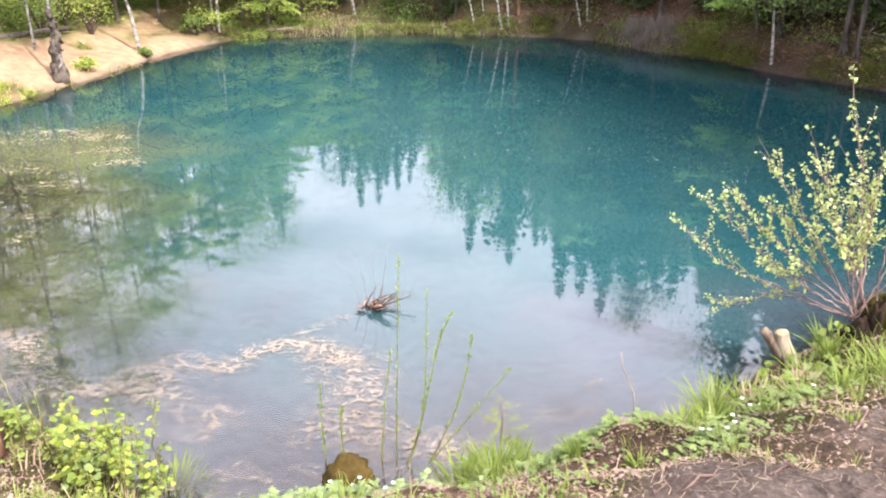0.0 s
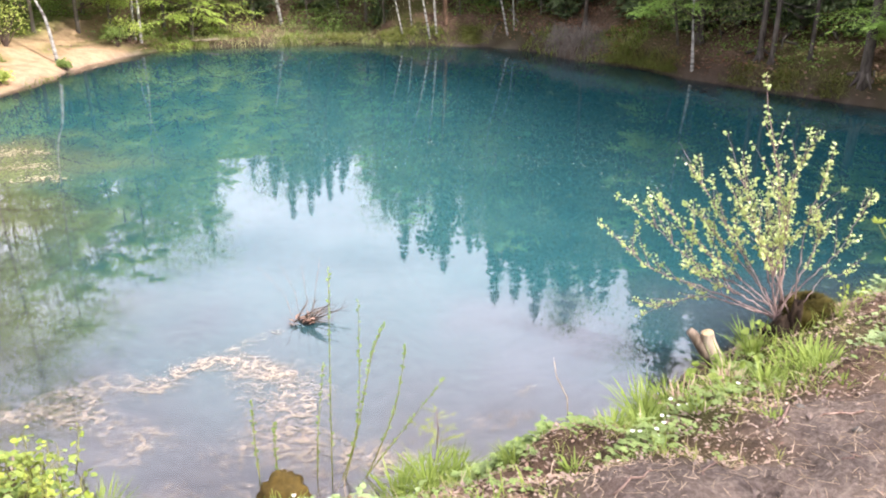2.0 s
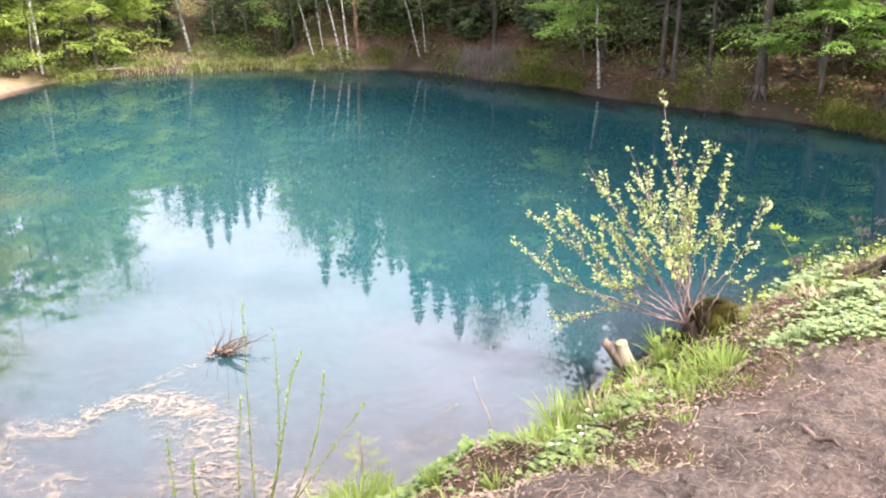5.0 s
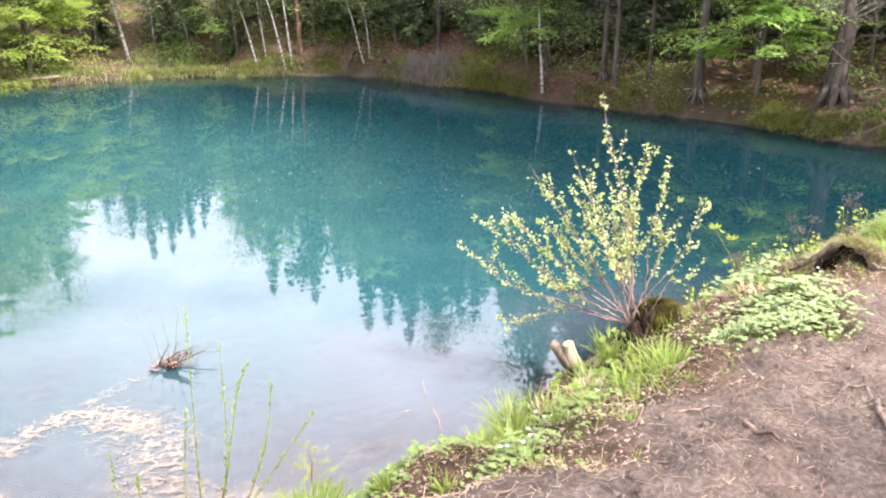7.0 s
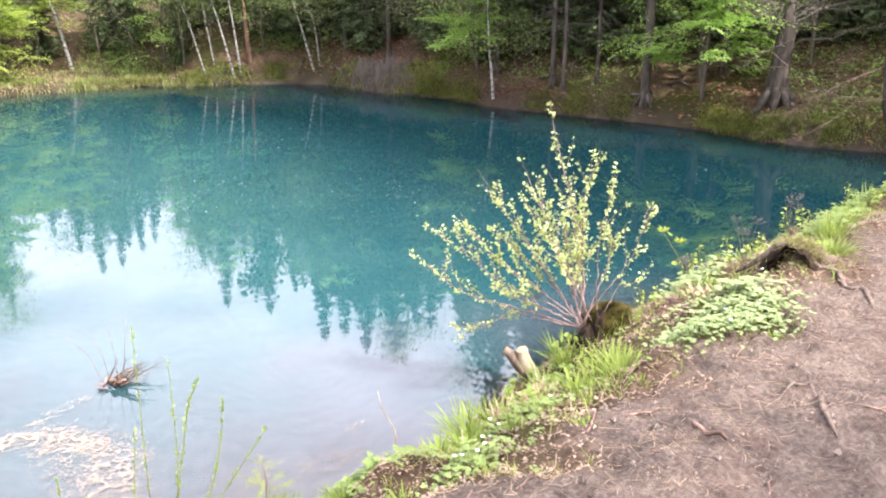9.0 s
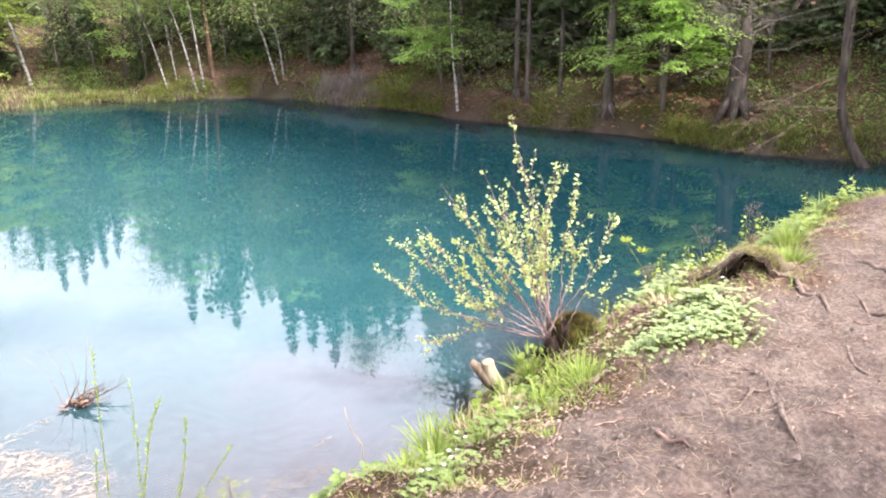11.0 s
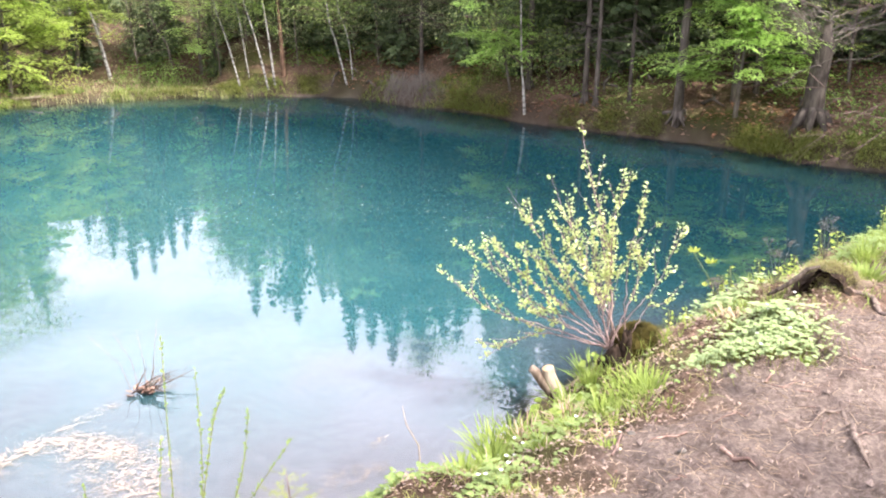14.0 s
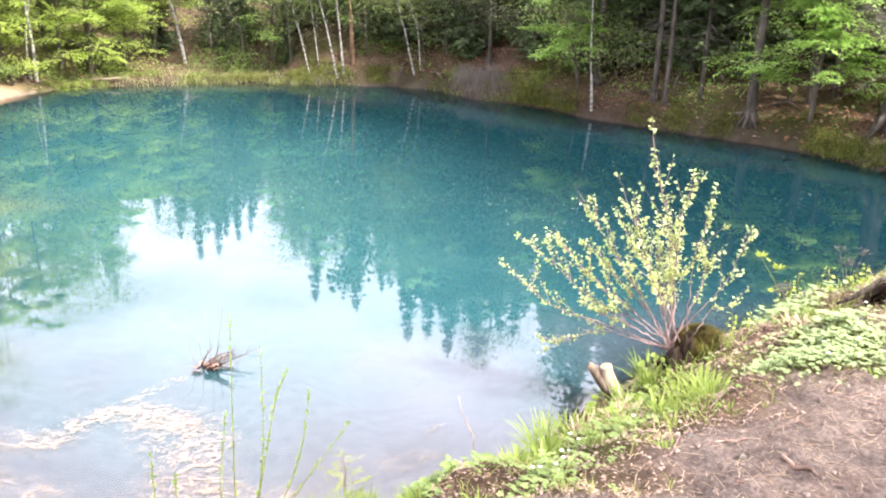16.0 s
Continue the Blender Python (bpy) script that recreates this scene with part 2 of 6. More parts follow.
def ground_material():
    """Leaf litter, trodden path, sand and moss by the masks of the sheet."""
    m, nt, p, out = material("forest_floor")

    def mask(name):
        at = nt.nodes.new("ShaderNodeAttribute")
        at.attribute_name = name
        return at.outputs["Fac"]
    fine, mid, big = noise_node(nt, 45, 6, 0.7), noise_node(nt, 6, 5, 0.65), noise_node(nt, 0.9, 4)
    vor = node(nt, "ShaderNodeTexVoronoi", Scale=30)
    nt.links.new(nt.nodes.new("ShaderNodeTexCoord").outputs["Object"], vor.inputs["Vector"])
    flakes = ramp(nt, vor.outputs["Color"], (0.2, (0.060, 0.038, 0.027)), (0.5, (0.135, 0.084, 0.058)), (0.8, (0.24, 0.158, 0.115))).outputs[0]
    litter = mixed(nt, ramp(nt, fine.outputs["Fac"], (0.35, (0, 0, 0)), (0.65, (1, 1, 1))).outputs[0], flakes, (0.10, 0.068, 0.048))
    litter = mixed(nt, ramp(nt, noise_node(nt, 1.7, 6, 0.65).outputs["Fac"], (0.40, (0, 0, 0)), (0.62, (0.8, 0.8, 0.8))).outputs[0], litter, mixed(nt, 0.5, litter, (0.055, 0.045, 0.028)))
    moss = ramp(nt, fine.outputs["Fac"], (0.3, (0.030, 0.036, 0.010)), (0.7, (0.090, 0.100, 0.028))).outputs[0]
    soil = ramp(nt, mid.outputs["Fac"], (0.3, (0.072, 0.055, 0.047)), (0.5, (0.155, 0.121, 0.103)), (0.75, (0.25, 0.197, 0.167))).outputs[0]
    soil = mixed(nt, 0.45, soil, ramp(nt, fine.outputs["Fac"], (0.4, (0.050, 0.038, 0.032)), (0.52, (0.16, 0.125, 0.106)), (0.66, (0.30, 0.245, 0.208))).outputs[0])
    # darker blotches in the soil colour stand in for dappled shade
    soil = mixed(nt, ramp(nt, noise_node(nt, 2.6, 5, 0.6).outputs["Fac"], (0.53, (0, 0, 0)), (0.64, (0.7, 0.7, 0.7))).outputs[0], soil, ramp(nt, fine.outputs["Fac"], (0.35, (0.075, 0.052, 0.044)), (0.65, (0.17, 0.125, 0.105))).outputs[0])
    sandy = ramp(nt, mid.outputs["Fac"], (0.3, (0.29, 0.185, 0.12)), (0.7, (0.44, 0.30, 0.20))).outputs[0]
    mud = ramp(nt, mid.outputs["Fac"], (0.3, (0.15, 0.125, 0.112)), (0.7, (0.30, 0.255, 0.23))).outputs[0]
    spots = nt.nodes.new("ShaderNodeMath")
    spots.operation = "MULTIPLY"
    nt.links.new(ramp(nt, big.outputs["Fac"], (0.46, (0, 0, 0)), (0.6, (1, 1, 1))).outputs[0], spots.inputs[0])
    nt.links.new(mask("moss"), spots.inputs[1])
    c = mixed(nt, spots.outputs[0], litter, moss)
    turf = ramp(nt, mid.outputs["Fac"], (0.35, (0.05, 0.085, 0.014)), (0.65, (0.16, 0.20, 0.045))).outputs[0]
    c = mixed(nt, mask("meadow"), c, turf)
    c = mixed(nt, mask("path"), c, soil)
    c = mixed(nt, mask("sand"), c, sandy)
    c = mixed(nt, mask("wet"), c, mud)
    # shade under the overhanging far bank, painted as a dark strip
    c = mixed(nt, mask("rim_shade"), c, (0.045, 0.034, 0.025))
    nt.links.new(c, p.inputs["Base Color"])
    p.inputs["Roughness"].default_value = 0.95
    p.inputs["Specular IOR Level"].default_value = 0.05
    grit = noise_node(nt, 130, 4, 0.7)
    both = mixed(nt, 0.4, fine.outputs["Fac"], grit.outputs["Fac"])
    bump(nt, p, both, 1.0, 0.035)
    return m


def water_material():
    """Mirror-like surface over turquoise, milky water that clears towards the shallow edge."""
    m, nt, p, out = material("turquoise_water")
    nt.nodes.remove(p)
    at = nt.nodes.new("ShaderNodeAttribute")
    at.attribute_name = "murk"
    n = noise_node(nt, 0.42, 5, 0.6)
    n.inputs["Distortion"].default_value = 0.8
    body = nt.nodes.new("ShaderNodeBsdfDiffuse")
    far = nt.nodes.new("ShaderNodeAttribute")
    far.attribute_name = "depth_and_shade"
    milky = ramp(nt, n.outputs["Fac"], (0.30, (0.011, 0.053, 0.062)), (0.70, (0.020, 0.075, 0.082))).outputs[0]
    bed_and_mirror = nt.nodes.new("ShaderNodeAttribute")
    bed_and_mirror.attribute_name = "bed_and_mirror"
    milky = mixed(nt, bed_and_mirror.outputs["Fac"], milky, (0.100, 0.102, 0.058))      # olive of the shallow bed, with mirrored trees painted in
    sky_sheen = nt.nodes.new("ShaderNodeAttribute")
    sky_sheen.attribute_name = "sky_sheen"
    milky = mixed(nt, sky_sheen.outputs["Fac"], milky, (0.048, 0.057, 0.073))      # near water paled, sky reflection put into the colour
    # the shade and dark mirroring of the trees is put into this body colour
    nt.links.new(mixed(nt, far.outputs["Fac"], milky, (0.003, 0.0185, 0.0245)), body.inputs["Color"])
    clear = nt.nodes.new("ShaderNodeBsdfTransparent")
    clear.inputs["Color"].default_value = (0.90, 0.91, 0.93, 1)
    under = nt.nodes.new("ShaderNodeMixShader")
    nt.links.new(at.outputs["Fac"], under.inputs[0])
    nt.links.new(clear.outputs[0], under.inputs[1])
    nt.links.new(body.outputs[0], under.inputs[2])
    gloss = node(nt, "ShaderNodeBsdfGlossy", Roughness=0.018)
    fr = node(nt, "ShaderNodeFresnel", IOR=1.95)
    top = nt.nodes.new("ShaderNodeMixShader")
    nt.links.new(fr.outputs[0], top.inputs[0])
    nt.links.new(under.outputs[0], top.inputs[1])
    nt.links.new(gloss.outputs[0], top.inputs[2])
    nt.links.new(top.outputs[0], out.inputs["Surface"])
    return m


GROUND, WATER, BIRCH = ground_material(), water_material(), birch_material()
SPRUCE_BARK = bark_material("spruce_bark", (0.040, 0.034, 0.030), (0.125, 0.108, 0.095))
DARK_BARK = bark_material("dark_bark", (0.024, 0.020, 0.017), (0.085, 0.073, 0.062))
PINE_BARK = bark_material("pine_bark", (0.07, 0.042, 0.03), (0.19, 0.12, 0.08))
GREY_BARK = bark_material("grey_bark", (0.06, 0.05, 0.042), (0.17, 0.15, 0.13))
TWIG = bark_material("twig_bark", (0.12, 0.075, 0.06), (0.27, 0.19, 0.16), 40)
DARK_TWIG = bark_material("dark_twig_bark", (0.05, 0.035, 0.03), (0.13, 0.095, 0.08), 30)
NEEDLES = leaf_material("spruce_needles", (0.046, 0.074, 0.036), (0.145, 0.190, 0.088), 0.22, 0.6)
BEECH_LEAF = leaf_material("fresh_beech_leaf", (0.25, 0.36, 0.06), (0.52, 0.63, 0.17), 0.58)
GREEN_BEECH = leaf_material("green_beech_leaf", (0.28, 0.46, 0.09), (0.52, 0.70, 0.23), 0.6)
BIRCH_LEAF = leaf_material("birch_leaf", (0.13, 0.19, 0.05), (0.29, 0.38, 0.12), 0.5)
# lighter copy of the birch leaf, with sunlight put into its colour
SUNLIT_LEAF = leaf_material("sunlit_birch_leaf", (0.27, 0.34, 0.07), (0.55, 0.62, 0.19), 0.58)
BUSH_LEAF = leaf_material("bush_leaf", (0.09, 0.14, 0.032), (0.22, 0.31, 0.08), 0.4)
GRASS = leaf_material("grass_blade", (0.12, 0.18, 0.032), (0.31, 0.38, 0.095), 0.4)
REED = leaf_material("pale_reed", (0.21, 0.215, 0.10), (0.43, 0.43, 0.22), 0.35)


# ---- mesh tools ----
class Geo:
    """Collects points and faces of one mesh."""

    def __init__(self):
        self.v, self.f = [], []

    def tube(self, pts, radii, sides=6, cap=True):
        pts = [Vector(q) for q in pts]
        base = len(self.v)
        side = Vector((1, 0, 0))
        for i, q in enumerate(pts):
            d = (pts[min(i + 1, len(pts) - 1)] - pts[max(i - 1, 0)])
            d = d.normalized() if d.length > 1e-9 else Vector((0, 0, 1))
            side = side - d * side.dot(d)
            if side.length < 1e-3:
                side = d.orthogonal()
            side.normalize()
            up = d.cross(side)
            for k in range(sides):
                a = 2 * math.pi * k / sides
                self.v.append(q + (side * math.cos(a) + up * math.sin(a)) * radii[i])
        for i in range(len(pts) - 1):
            for k in range(sides):
                p0, p1 = base + i * sides + k, base + i * sides + (k + 1) % sides
                self.f.append((p0, p1, p1 + sides, p0 + sides))
        if cap:
            self.f.append(tuple(base + (len(pts) - 1) * sides + k for k in range(sides)))
            self.f.append(tuple(base + k for k in reversed(range(sides))))

    def leaf(self, at, along, across, fold=0.15, oval=False):
        """A pointed leaf of two folded halves; along and across are its length and half width as vectors. oval: a rounder blade."""
        at, along, across = Vector(at), Vector(along), Vector(across)
        n = along.cross(across)
        if n.length > 1e-12:
            n.normalize()
        lift = n * across.length * fold
        b = len(self.v)
        if oval:
            curl = n * along.length * -0.12
            self.v += [at, at + along * 0.22 + across * 0.8 + lift, at + along * 0.6 + across * 0.85 + lift, at + along + curl,
                       at + along * 0.6 - across * 0.85 + lift, at + along * 0.22 - across * 0.8 + lift, at + along * 0.5]
            self.f += [(b, b + 1, b + 6), (b + 1, b + 2, b + 6), (b + 2, b + 3, b + 6), (b + 3, b + 4, b + 6), (b + 4, b + 5, b + 6), (b + 5, b, b + 6)]
            return
        self.v += [at, at + along * 0.45 + across + lift, at + along, at + along * 0.45 - across + lift]
        self.f += [(b, b + 1, b + 2), (b, b + 2, b + 3)]

    def blade(self, at, direction, length, width, droop, steps=3):
        """A grass blade that bends over."""
        at, direction = Vector(at), Vector(direction).normalized()
        flat = Vector((direction.x, direction.y, 0))
        flat = flat.normalized() if flat.length > 1e-3 else Vector((1, 0, 0))
        side = flat.cross(Vector((0, 0, 1))) * width
        b = len(self.v)
        for i in range(steps + 1):
            s = i / steps
            q = at + direction * length * s + (flat * 0.6 - Vector((0, 0, 0.8))) * length * droop * s * s
            w = 1 - 0.25 * s if i < steps else 0.08
            self.v += [q - side * w, q + side * w]
        for i in range(steps):
            k = b + 2 * i
            self.f.append((k, k + 1, k + 3, k + 2))

    def mesh(self, name, mat, smooth=True):
        me = bpy.data.meshes.new(name)
        me.from_pydata([tuple(q) for q in self.v], [], self.f)
        me.materials.append(mat)
        if smooth:
            me.polygons.foreach_set("use_smooth", [True] * len(me.polygons))
        me.update()
        return me


def part(name, geo, mat, parent, label="", smooth=True, kind=""):
    ob = new(name, geo.mesh(name, mat, smooth))
    ob.parent = parent
    tagged(ob, kind=kind)
    return tagged(ob, label) if label else ob


def thing(name, x, y, z, label, category, group="", kind=""):
    ob = new(name)
    ob.location = (x, y, z)
    return tagged(ob, label, category, group, kind)


def spread(r, n):
    """A random unit vector round the direction n."""
    return Vector((r.gauss(0, 1), r.gauss(0, 1), r.gauss(0, 1))).normalized() + Vector(n)


# ---- ground and water ----
def build_ground():
    n, cx, cy, aa, bb = 400, 1.2, 3.6, 1.25, 6.0
    u = np.linspace(-1, 1, n)
    gx, gy = np.meshgrid(cx + aa * np.sinh(bb * u), cy + aa * np.sinh(bb * u))
    z, path, sand, near, d = land(gx.ravel(), gy.ravel())
    me = bpy.data.meshes.new("ground")
    co = np.stack([gx.ravel(), gy.ravel(), z], 1)
    i = np.arange(n * n).reshape(n, n)
    quads = np.stack([i[:-1, :-1], i[:-1, 1:], i[1:, 1:], i[1:, :-1]], -1).reshape(-1, 4)
    me.from_pydata(co.tolist(), [], quads.tolist())
    moss = np.clip(near * smooth(1.6, 0.2, d) * 0.9 + (1 - near) * (0.25 + 0.75 * smooth(2.2, 0.2, d)), 0, 1)
    for name, values in (("path", path), ("sand", sand), ("moss", moss), ("wet", smooth(0.06, -0.12, d)), ("rim_shade", 0.9 * (1 - near) * (1 - sand) * smooth(-4.6, -3.4, gx.ravel()) * smooth(-0.30, -0.05, d) * smooth(0.42, 0.10, d)), ("meadow", 0.8 * (1 - near) * smooth(-3.4, -5.0, gx.ravel()) * smooth(0.15, 0.8, d + 0.3 * waves(gx.ravel(), gy.ravel(), 0.8, 44)))):
        me.attributes.new(name, "FLOAT", "POINT").data.foreach_set("value", values.astype(np.float32))
    me.polygons.foreach_set("use_smooth", [True] * len(me.polygons))
    me.materials.append(GROUND)
    return tagged(new("ground", me), "brown leaf-littered ground with a trodden earth path", "ground", kind="structure")


def build_water():
    xs, ys = np.arange(-8.5, 11.0, 0.1), np.arange(2.2, 18.6, 0.1)
    gx, gy = np.meshgrid(xs, ys)
    z, _, _, near, d = land(gx.ravel(), gy.ravel())
    me = bpy.data.meshes.new("water")
    i = np.arange(gx.size).reshape(gx.shape)
    quads = np.stack([i[:-1, :-1], i[:-1, 1:], i[1:, 1:], i[1:, :-1]], -1).reshape(-1, 4)
    keep = (d[quads] < 0.3).any(1)
    swell = 0.00012 * waves(gx.ravel(), gy.ravel(), 0.9, 71, 2)
    me.from_pydata(np.stack([gx.ravel(), gy.ravel(), swell], 1).tolist(), [], quads[keep].tolist())
    me.polygons.foreach_set("use_smooth", [True] * len(me.polygons))
    murk = 1 - np.exp(-np.maximum(-z - 0.08 + 0.06 * smooth(0.6, 1.6, gx.ravel()), 0) / (0.28 - 0.16 * smooth(0.6, 1.6, gx.ravel())))
    me.attributes.new("murk", "FLOAT", "POINT").data.foreach_set("value", murk.astype(np.float32))
    # painted tree shade: darkens the water towards the right and far bank, whatever its depth
    depth_and_shade = smooth(-0.2, 4.2, gx.ravel() + 0.25 * (gy.ravel() - 9)) * smooth(4.0, 6.0, gy.ravel() + 0.2) + 0.5 * smooth(11, 16.5, gy.ravel())
    # left shallows: brownish bed plus the green reflection put into the colour
    bed_and_mirror = 0.9 * smooth(-1.6, -3.6, gx.ravel() + 0.12 * (gy.ravel() - 6) + 0.35 * waves(gx.ravel(), gy.ravel(), 2.5, 31)) * smooth(10.4, 8.6, gy.ravel() + 0.3 * waves(gx.ravel(), gy.ravel(), 1.4, 32))
    me.attributes.new("bed_and_mirror", "FLOAT", "POINT").data.foreach_set("value", bed_and_mirror.astype(np.float32))
    # where the near water is painted pale like mirrored sky
    sky_sheen = 0.75 * smooth(5.0, 3.4, gy.ravel() - 0.30 * gx.ravel() + 0.5 * waves(gx.ravel(), gy.ravel(), 2.0, 33)) * (1 - np.clip(bed_and_mirror, 0, 1))
    me.attributes.new("sky_sheen", "FLOAT", "POINT").data.foreach_set("value", sky_sheen.astype(np.float32))
    me.attributes.new("depth_and_shade", "FLOAT", "POINT").data.foreach_set("value", np.clip(depth_and_shade, 0, 1).astype(np.float32))
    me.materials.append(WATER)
    return tagged(new("water", me), "still turquoise pond water mirroring trees and sky", "water", kind="structure")


build_ground()
build_water()


# ---- trees ----
def lump(geo, at, size, seed, rough=0.25, rings=10, seg=16, flat=0.0):
    """A rounded, uneven body on its support."""
    b = len(geo.v)
    for i in range(rings + 1):
        th = math.pi * i / rings
        for k in range(seg):
            ph = 2 * math.pi * k / seg
            n = Vector((math.sin(th) * math.cos(ph), math.sin(th) * math.sin(ph), math.cos(th)))
            s = 1 + rough * noise.noise(n * 1.7 + Vector((seed * 3.1, 0, 0))) + rough * 0.5 * noise.noise(n * 4.5 + Vector((0, seed * 2.3, 0)))
            geo.v.append(Vector((at[0] + n.x * size[0] * s, at[1] + n.y * size[1] * s, at[2] + max(n.z, -1 + flat) * size[2] * s)))
    for i in range(rings):
        for k in range(seg):
            p0, p1 = b + i * seg + k, b + i * seg + (k + 1) % seg
            geo.f.append((p0, p0 + seg, p1 + seg, p1))


def curve_points(points, n=10):
    q = rounded([(p[0], p[2]) for p in points], 6)
    w = rounded([(p[1], p[2]) for p in points], 6)
    return [Vector((a[0], b[0], a[1])) for a, b in zip(q, w)]


def spruce(h, seed, spread_by=0.2, bare=0.12, girth=1.0, full=1.0):
    r = random.Random(seed)
    trunk, crown = Geo(), Geo()
    trunk.tube([(0, 0, -0.4), (0, 0, 0.3), (0.02, 0.01, h * 0.5), (0, 0, h)], [0.019 * h * girth, 0.016 * h * girth, 0.009 * h * girth, 0.003], 8)
    z = bare * h
    while z < h - 0.08:
        t = (z / h - bare) / (1 - bare)
        reach = spread_by * h * (1 - t) ** 0.85 * (0.55 + 0.45 * min(1, t / 0.12)) + 0.07
        for k in range(int(r.randint(7, 8) * full)):
            a = r.uniform(0, 2 * math.pi)
            L = reach * r.uniform(0.65, 1.1)
            out = Vector((math.cos(a), math.sin(a), 0))
            side = Vector((-math.sin(a), math.cos(a), 0))
            drop = r.uniform(0.15, 0.5)
            pts = [Vector((0, 0, z)) + out * L * s + Vector((0, 0, L * (0.25 * s - drop * s * s))) for s in (0, 0.5, 1)]
            if L > 0.5:
                trunk.tube([pts[0], pts[2]], [0.010, 0.002], 3, False)
            steps = max(3, int(L / 0.13))
            for i in range(steps):
                s = (i + 0.6) / steps
                q = Vector((0, 0, z)) + out * L * s + Vector((0, 0, L * (0.25 * s - drop * s * s)))
                for sg in (-1, 1):
                    ln = min(0.30, 0.15 + 0.24 * L * (1.05 - s)) * r.uniform(0.6, 1.2) * (1 - 0.38 * t)
                    along = (out * r.uniform(0.3, 0.8) + side * sg * r.uniform(0.5, 1.0) + Vector((0, 0, r.uniform(-0.8, 0.1)))).normalized() * ln
                    crown.leaf(q, along, along.cross(spread(r, (0, 0, 0.8))).normalized() * ln * r.uniform(0.20, 0.33) * full)
            crown.leaf(pts[2] - out * 0.05, out * 0.16 - Vector((0, 0, 0.04)), side * 0.035)
        z += r.uniform(0.13, 0.22) * (0.7 + 0.05 * h)
    for k in range(6):
        a = r.uniform(0, 6.28)
        crown.leaf((0, 0, h - 0.15), Vector((math.cos(a) * 0.08, math.sin(a) * 0.08, 0.2)), Vector((-math.sin(a), math.cos(a), 0)) * 0.02)
    return trunk, crown


def twig_leaves(crown, r, at, way_, n, size, reach):
    """A loose cluster of leaves round the end of a twig."""
    for _ in range(n):
        off = Vector((r.gauss(0, 1), r.gauss(0, 1), r.gauss(0, 1) * 0.7)) * reach * 0.5
        d = (Vector(way_) * 0.6 + Vector((r.uniform(-1, 1), r.uniform(-1, 1), r.uniform(-0.9, 0.2)))).normalized()
        s = size * r.uniform(0.6, 1.25)
        crown.leaf(Vector(at) + off, d * s, d.cross(spread(r, (0, 0, 0.4))).normalized() * s * r.uniform(0.28, 0.4))


def fan_spray(crown, r, a, b, n, size):
    """A level, fan-shaped spray: rows of leaves to both sides of a twig and its side twigs, drooping outwards."""
    up = Vector((0, 0, 1))
    d = b - a
    L = d.length + 0.10
    d.normalize()
    side = d.cross(up).normalized()
    tilt = r.uniform(-0.12, 0.12)
    for i in range(n):
        k = i % 5 - 2
        ang = k * 0.46
        w = d * math.cos(ang) + side * math.sin(ang) + up * tilt * k
        s = r.random()
        q = a + d * L * (0.30 - 0.10 * abs(k)) + w * L * (0.95 - 0.17 * abs(k)) * s + up * (-0.22 * L * s * s + r.gauss(0, 0.008))
        v = (w * 0.8 + w.cross(up) * r.choice((-1, 1)) * r.uniform(0.4, 0.9) + up * r.uniform(-0.35, 0.0)).normalized()
        z = size * r.uniform(0.7, 1.25)
        crown.leaf(q, v * z, v.cross(spread(r, (0, 0, 3.2))).normalized() * z * r.uniform(0.26, 0.36))


def broadleaf(stem, r0, seed, limbs, limb_len, leaves, size, flat, start=0.25, up=0.35, reach=0.35, lean=(0, 0, 0)):
    """A tree on a curved stem: limbs, twigs and sprays of leaves. lean pulls limbs towards one side (to the light)."""
    r = random.Random(seed)
    trunk, crown, boughs = Geo(), Geo(), Geo()
    pts = curve_points(stem)
    n = len(pts)
    trunk.tube(pts, [r0 * (1 - 0.88 * (i / (n - 1)) ** 0.9) * (1.35 if i == 0 else 1) for i in range(n)], 8)
    per = max(1, int(leaves / (limbs * 9)))
    for k in range(limbs):
        t = start + (1 - start) * (k + r.random()) / limbs
        q = pts[min(n - 1, int(t * (n - 1)))]
        a = r.uniform(0, 2 * math.pi)
        d = (Vector((math.cos(a), math.sin(a), up + r.uniform(-0.15, 0.25))) + Vector(lean)).normalized()
        L = limb_len * (1.1 - 0.75 * t) * r.uniform(0.6, 1.2)
        mid = q + d * L * 0.5 + Vector((0, 0, 0.08 * L))
        end = q + d * L + Vector((0, 0, -0.06 * L if flat else 0.05 * L))
        rr = r0 * (1 - 0.85 * t) * 0.45
        boughs.tube([q, mid, end], [rr, rr * 0.6, rr * 0.15 + 0.002], 4, False)
        for j in range(9):
            s = 0.25 + 0.75 * (j + r.random()) / 9
            b = q.lerp(mid, s * 2) if s < 0.5 else mid.lerp(end, s * 2 - 1)
            w = (d * 0.7 + Vector((r.uniform(-1, 1), r.uniform(-1, 1), r.uniform(-0.2, 0.25)))).normalized()
            l2 = L * 0.35 * r.uniform(0.5, 1.2) * (1.2 - 0.5 * s)
            tip = b + w * l2
            boughs.tube([b, tip], [0.25 * rr + 0.002, 0.0015], 3, False)
            if flat:
                fan_spray(crown, r, b, tip, per, size)
            else:
                twig_leaves(crown, r, b.lerp(tip, 0.7), w, per, size, reach + 0.4 * l2)
    return trunk, crown, boughs


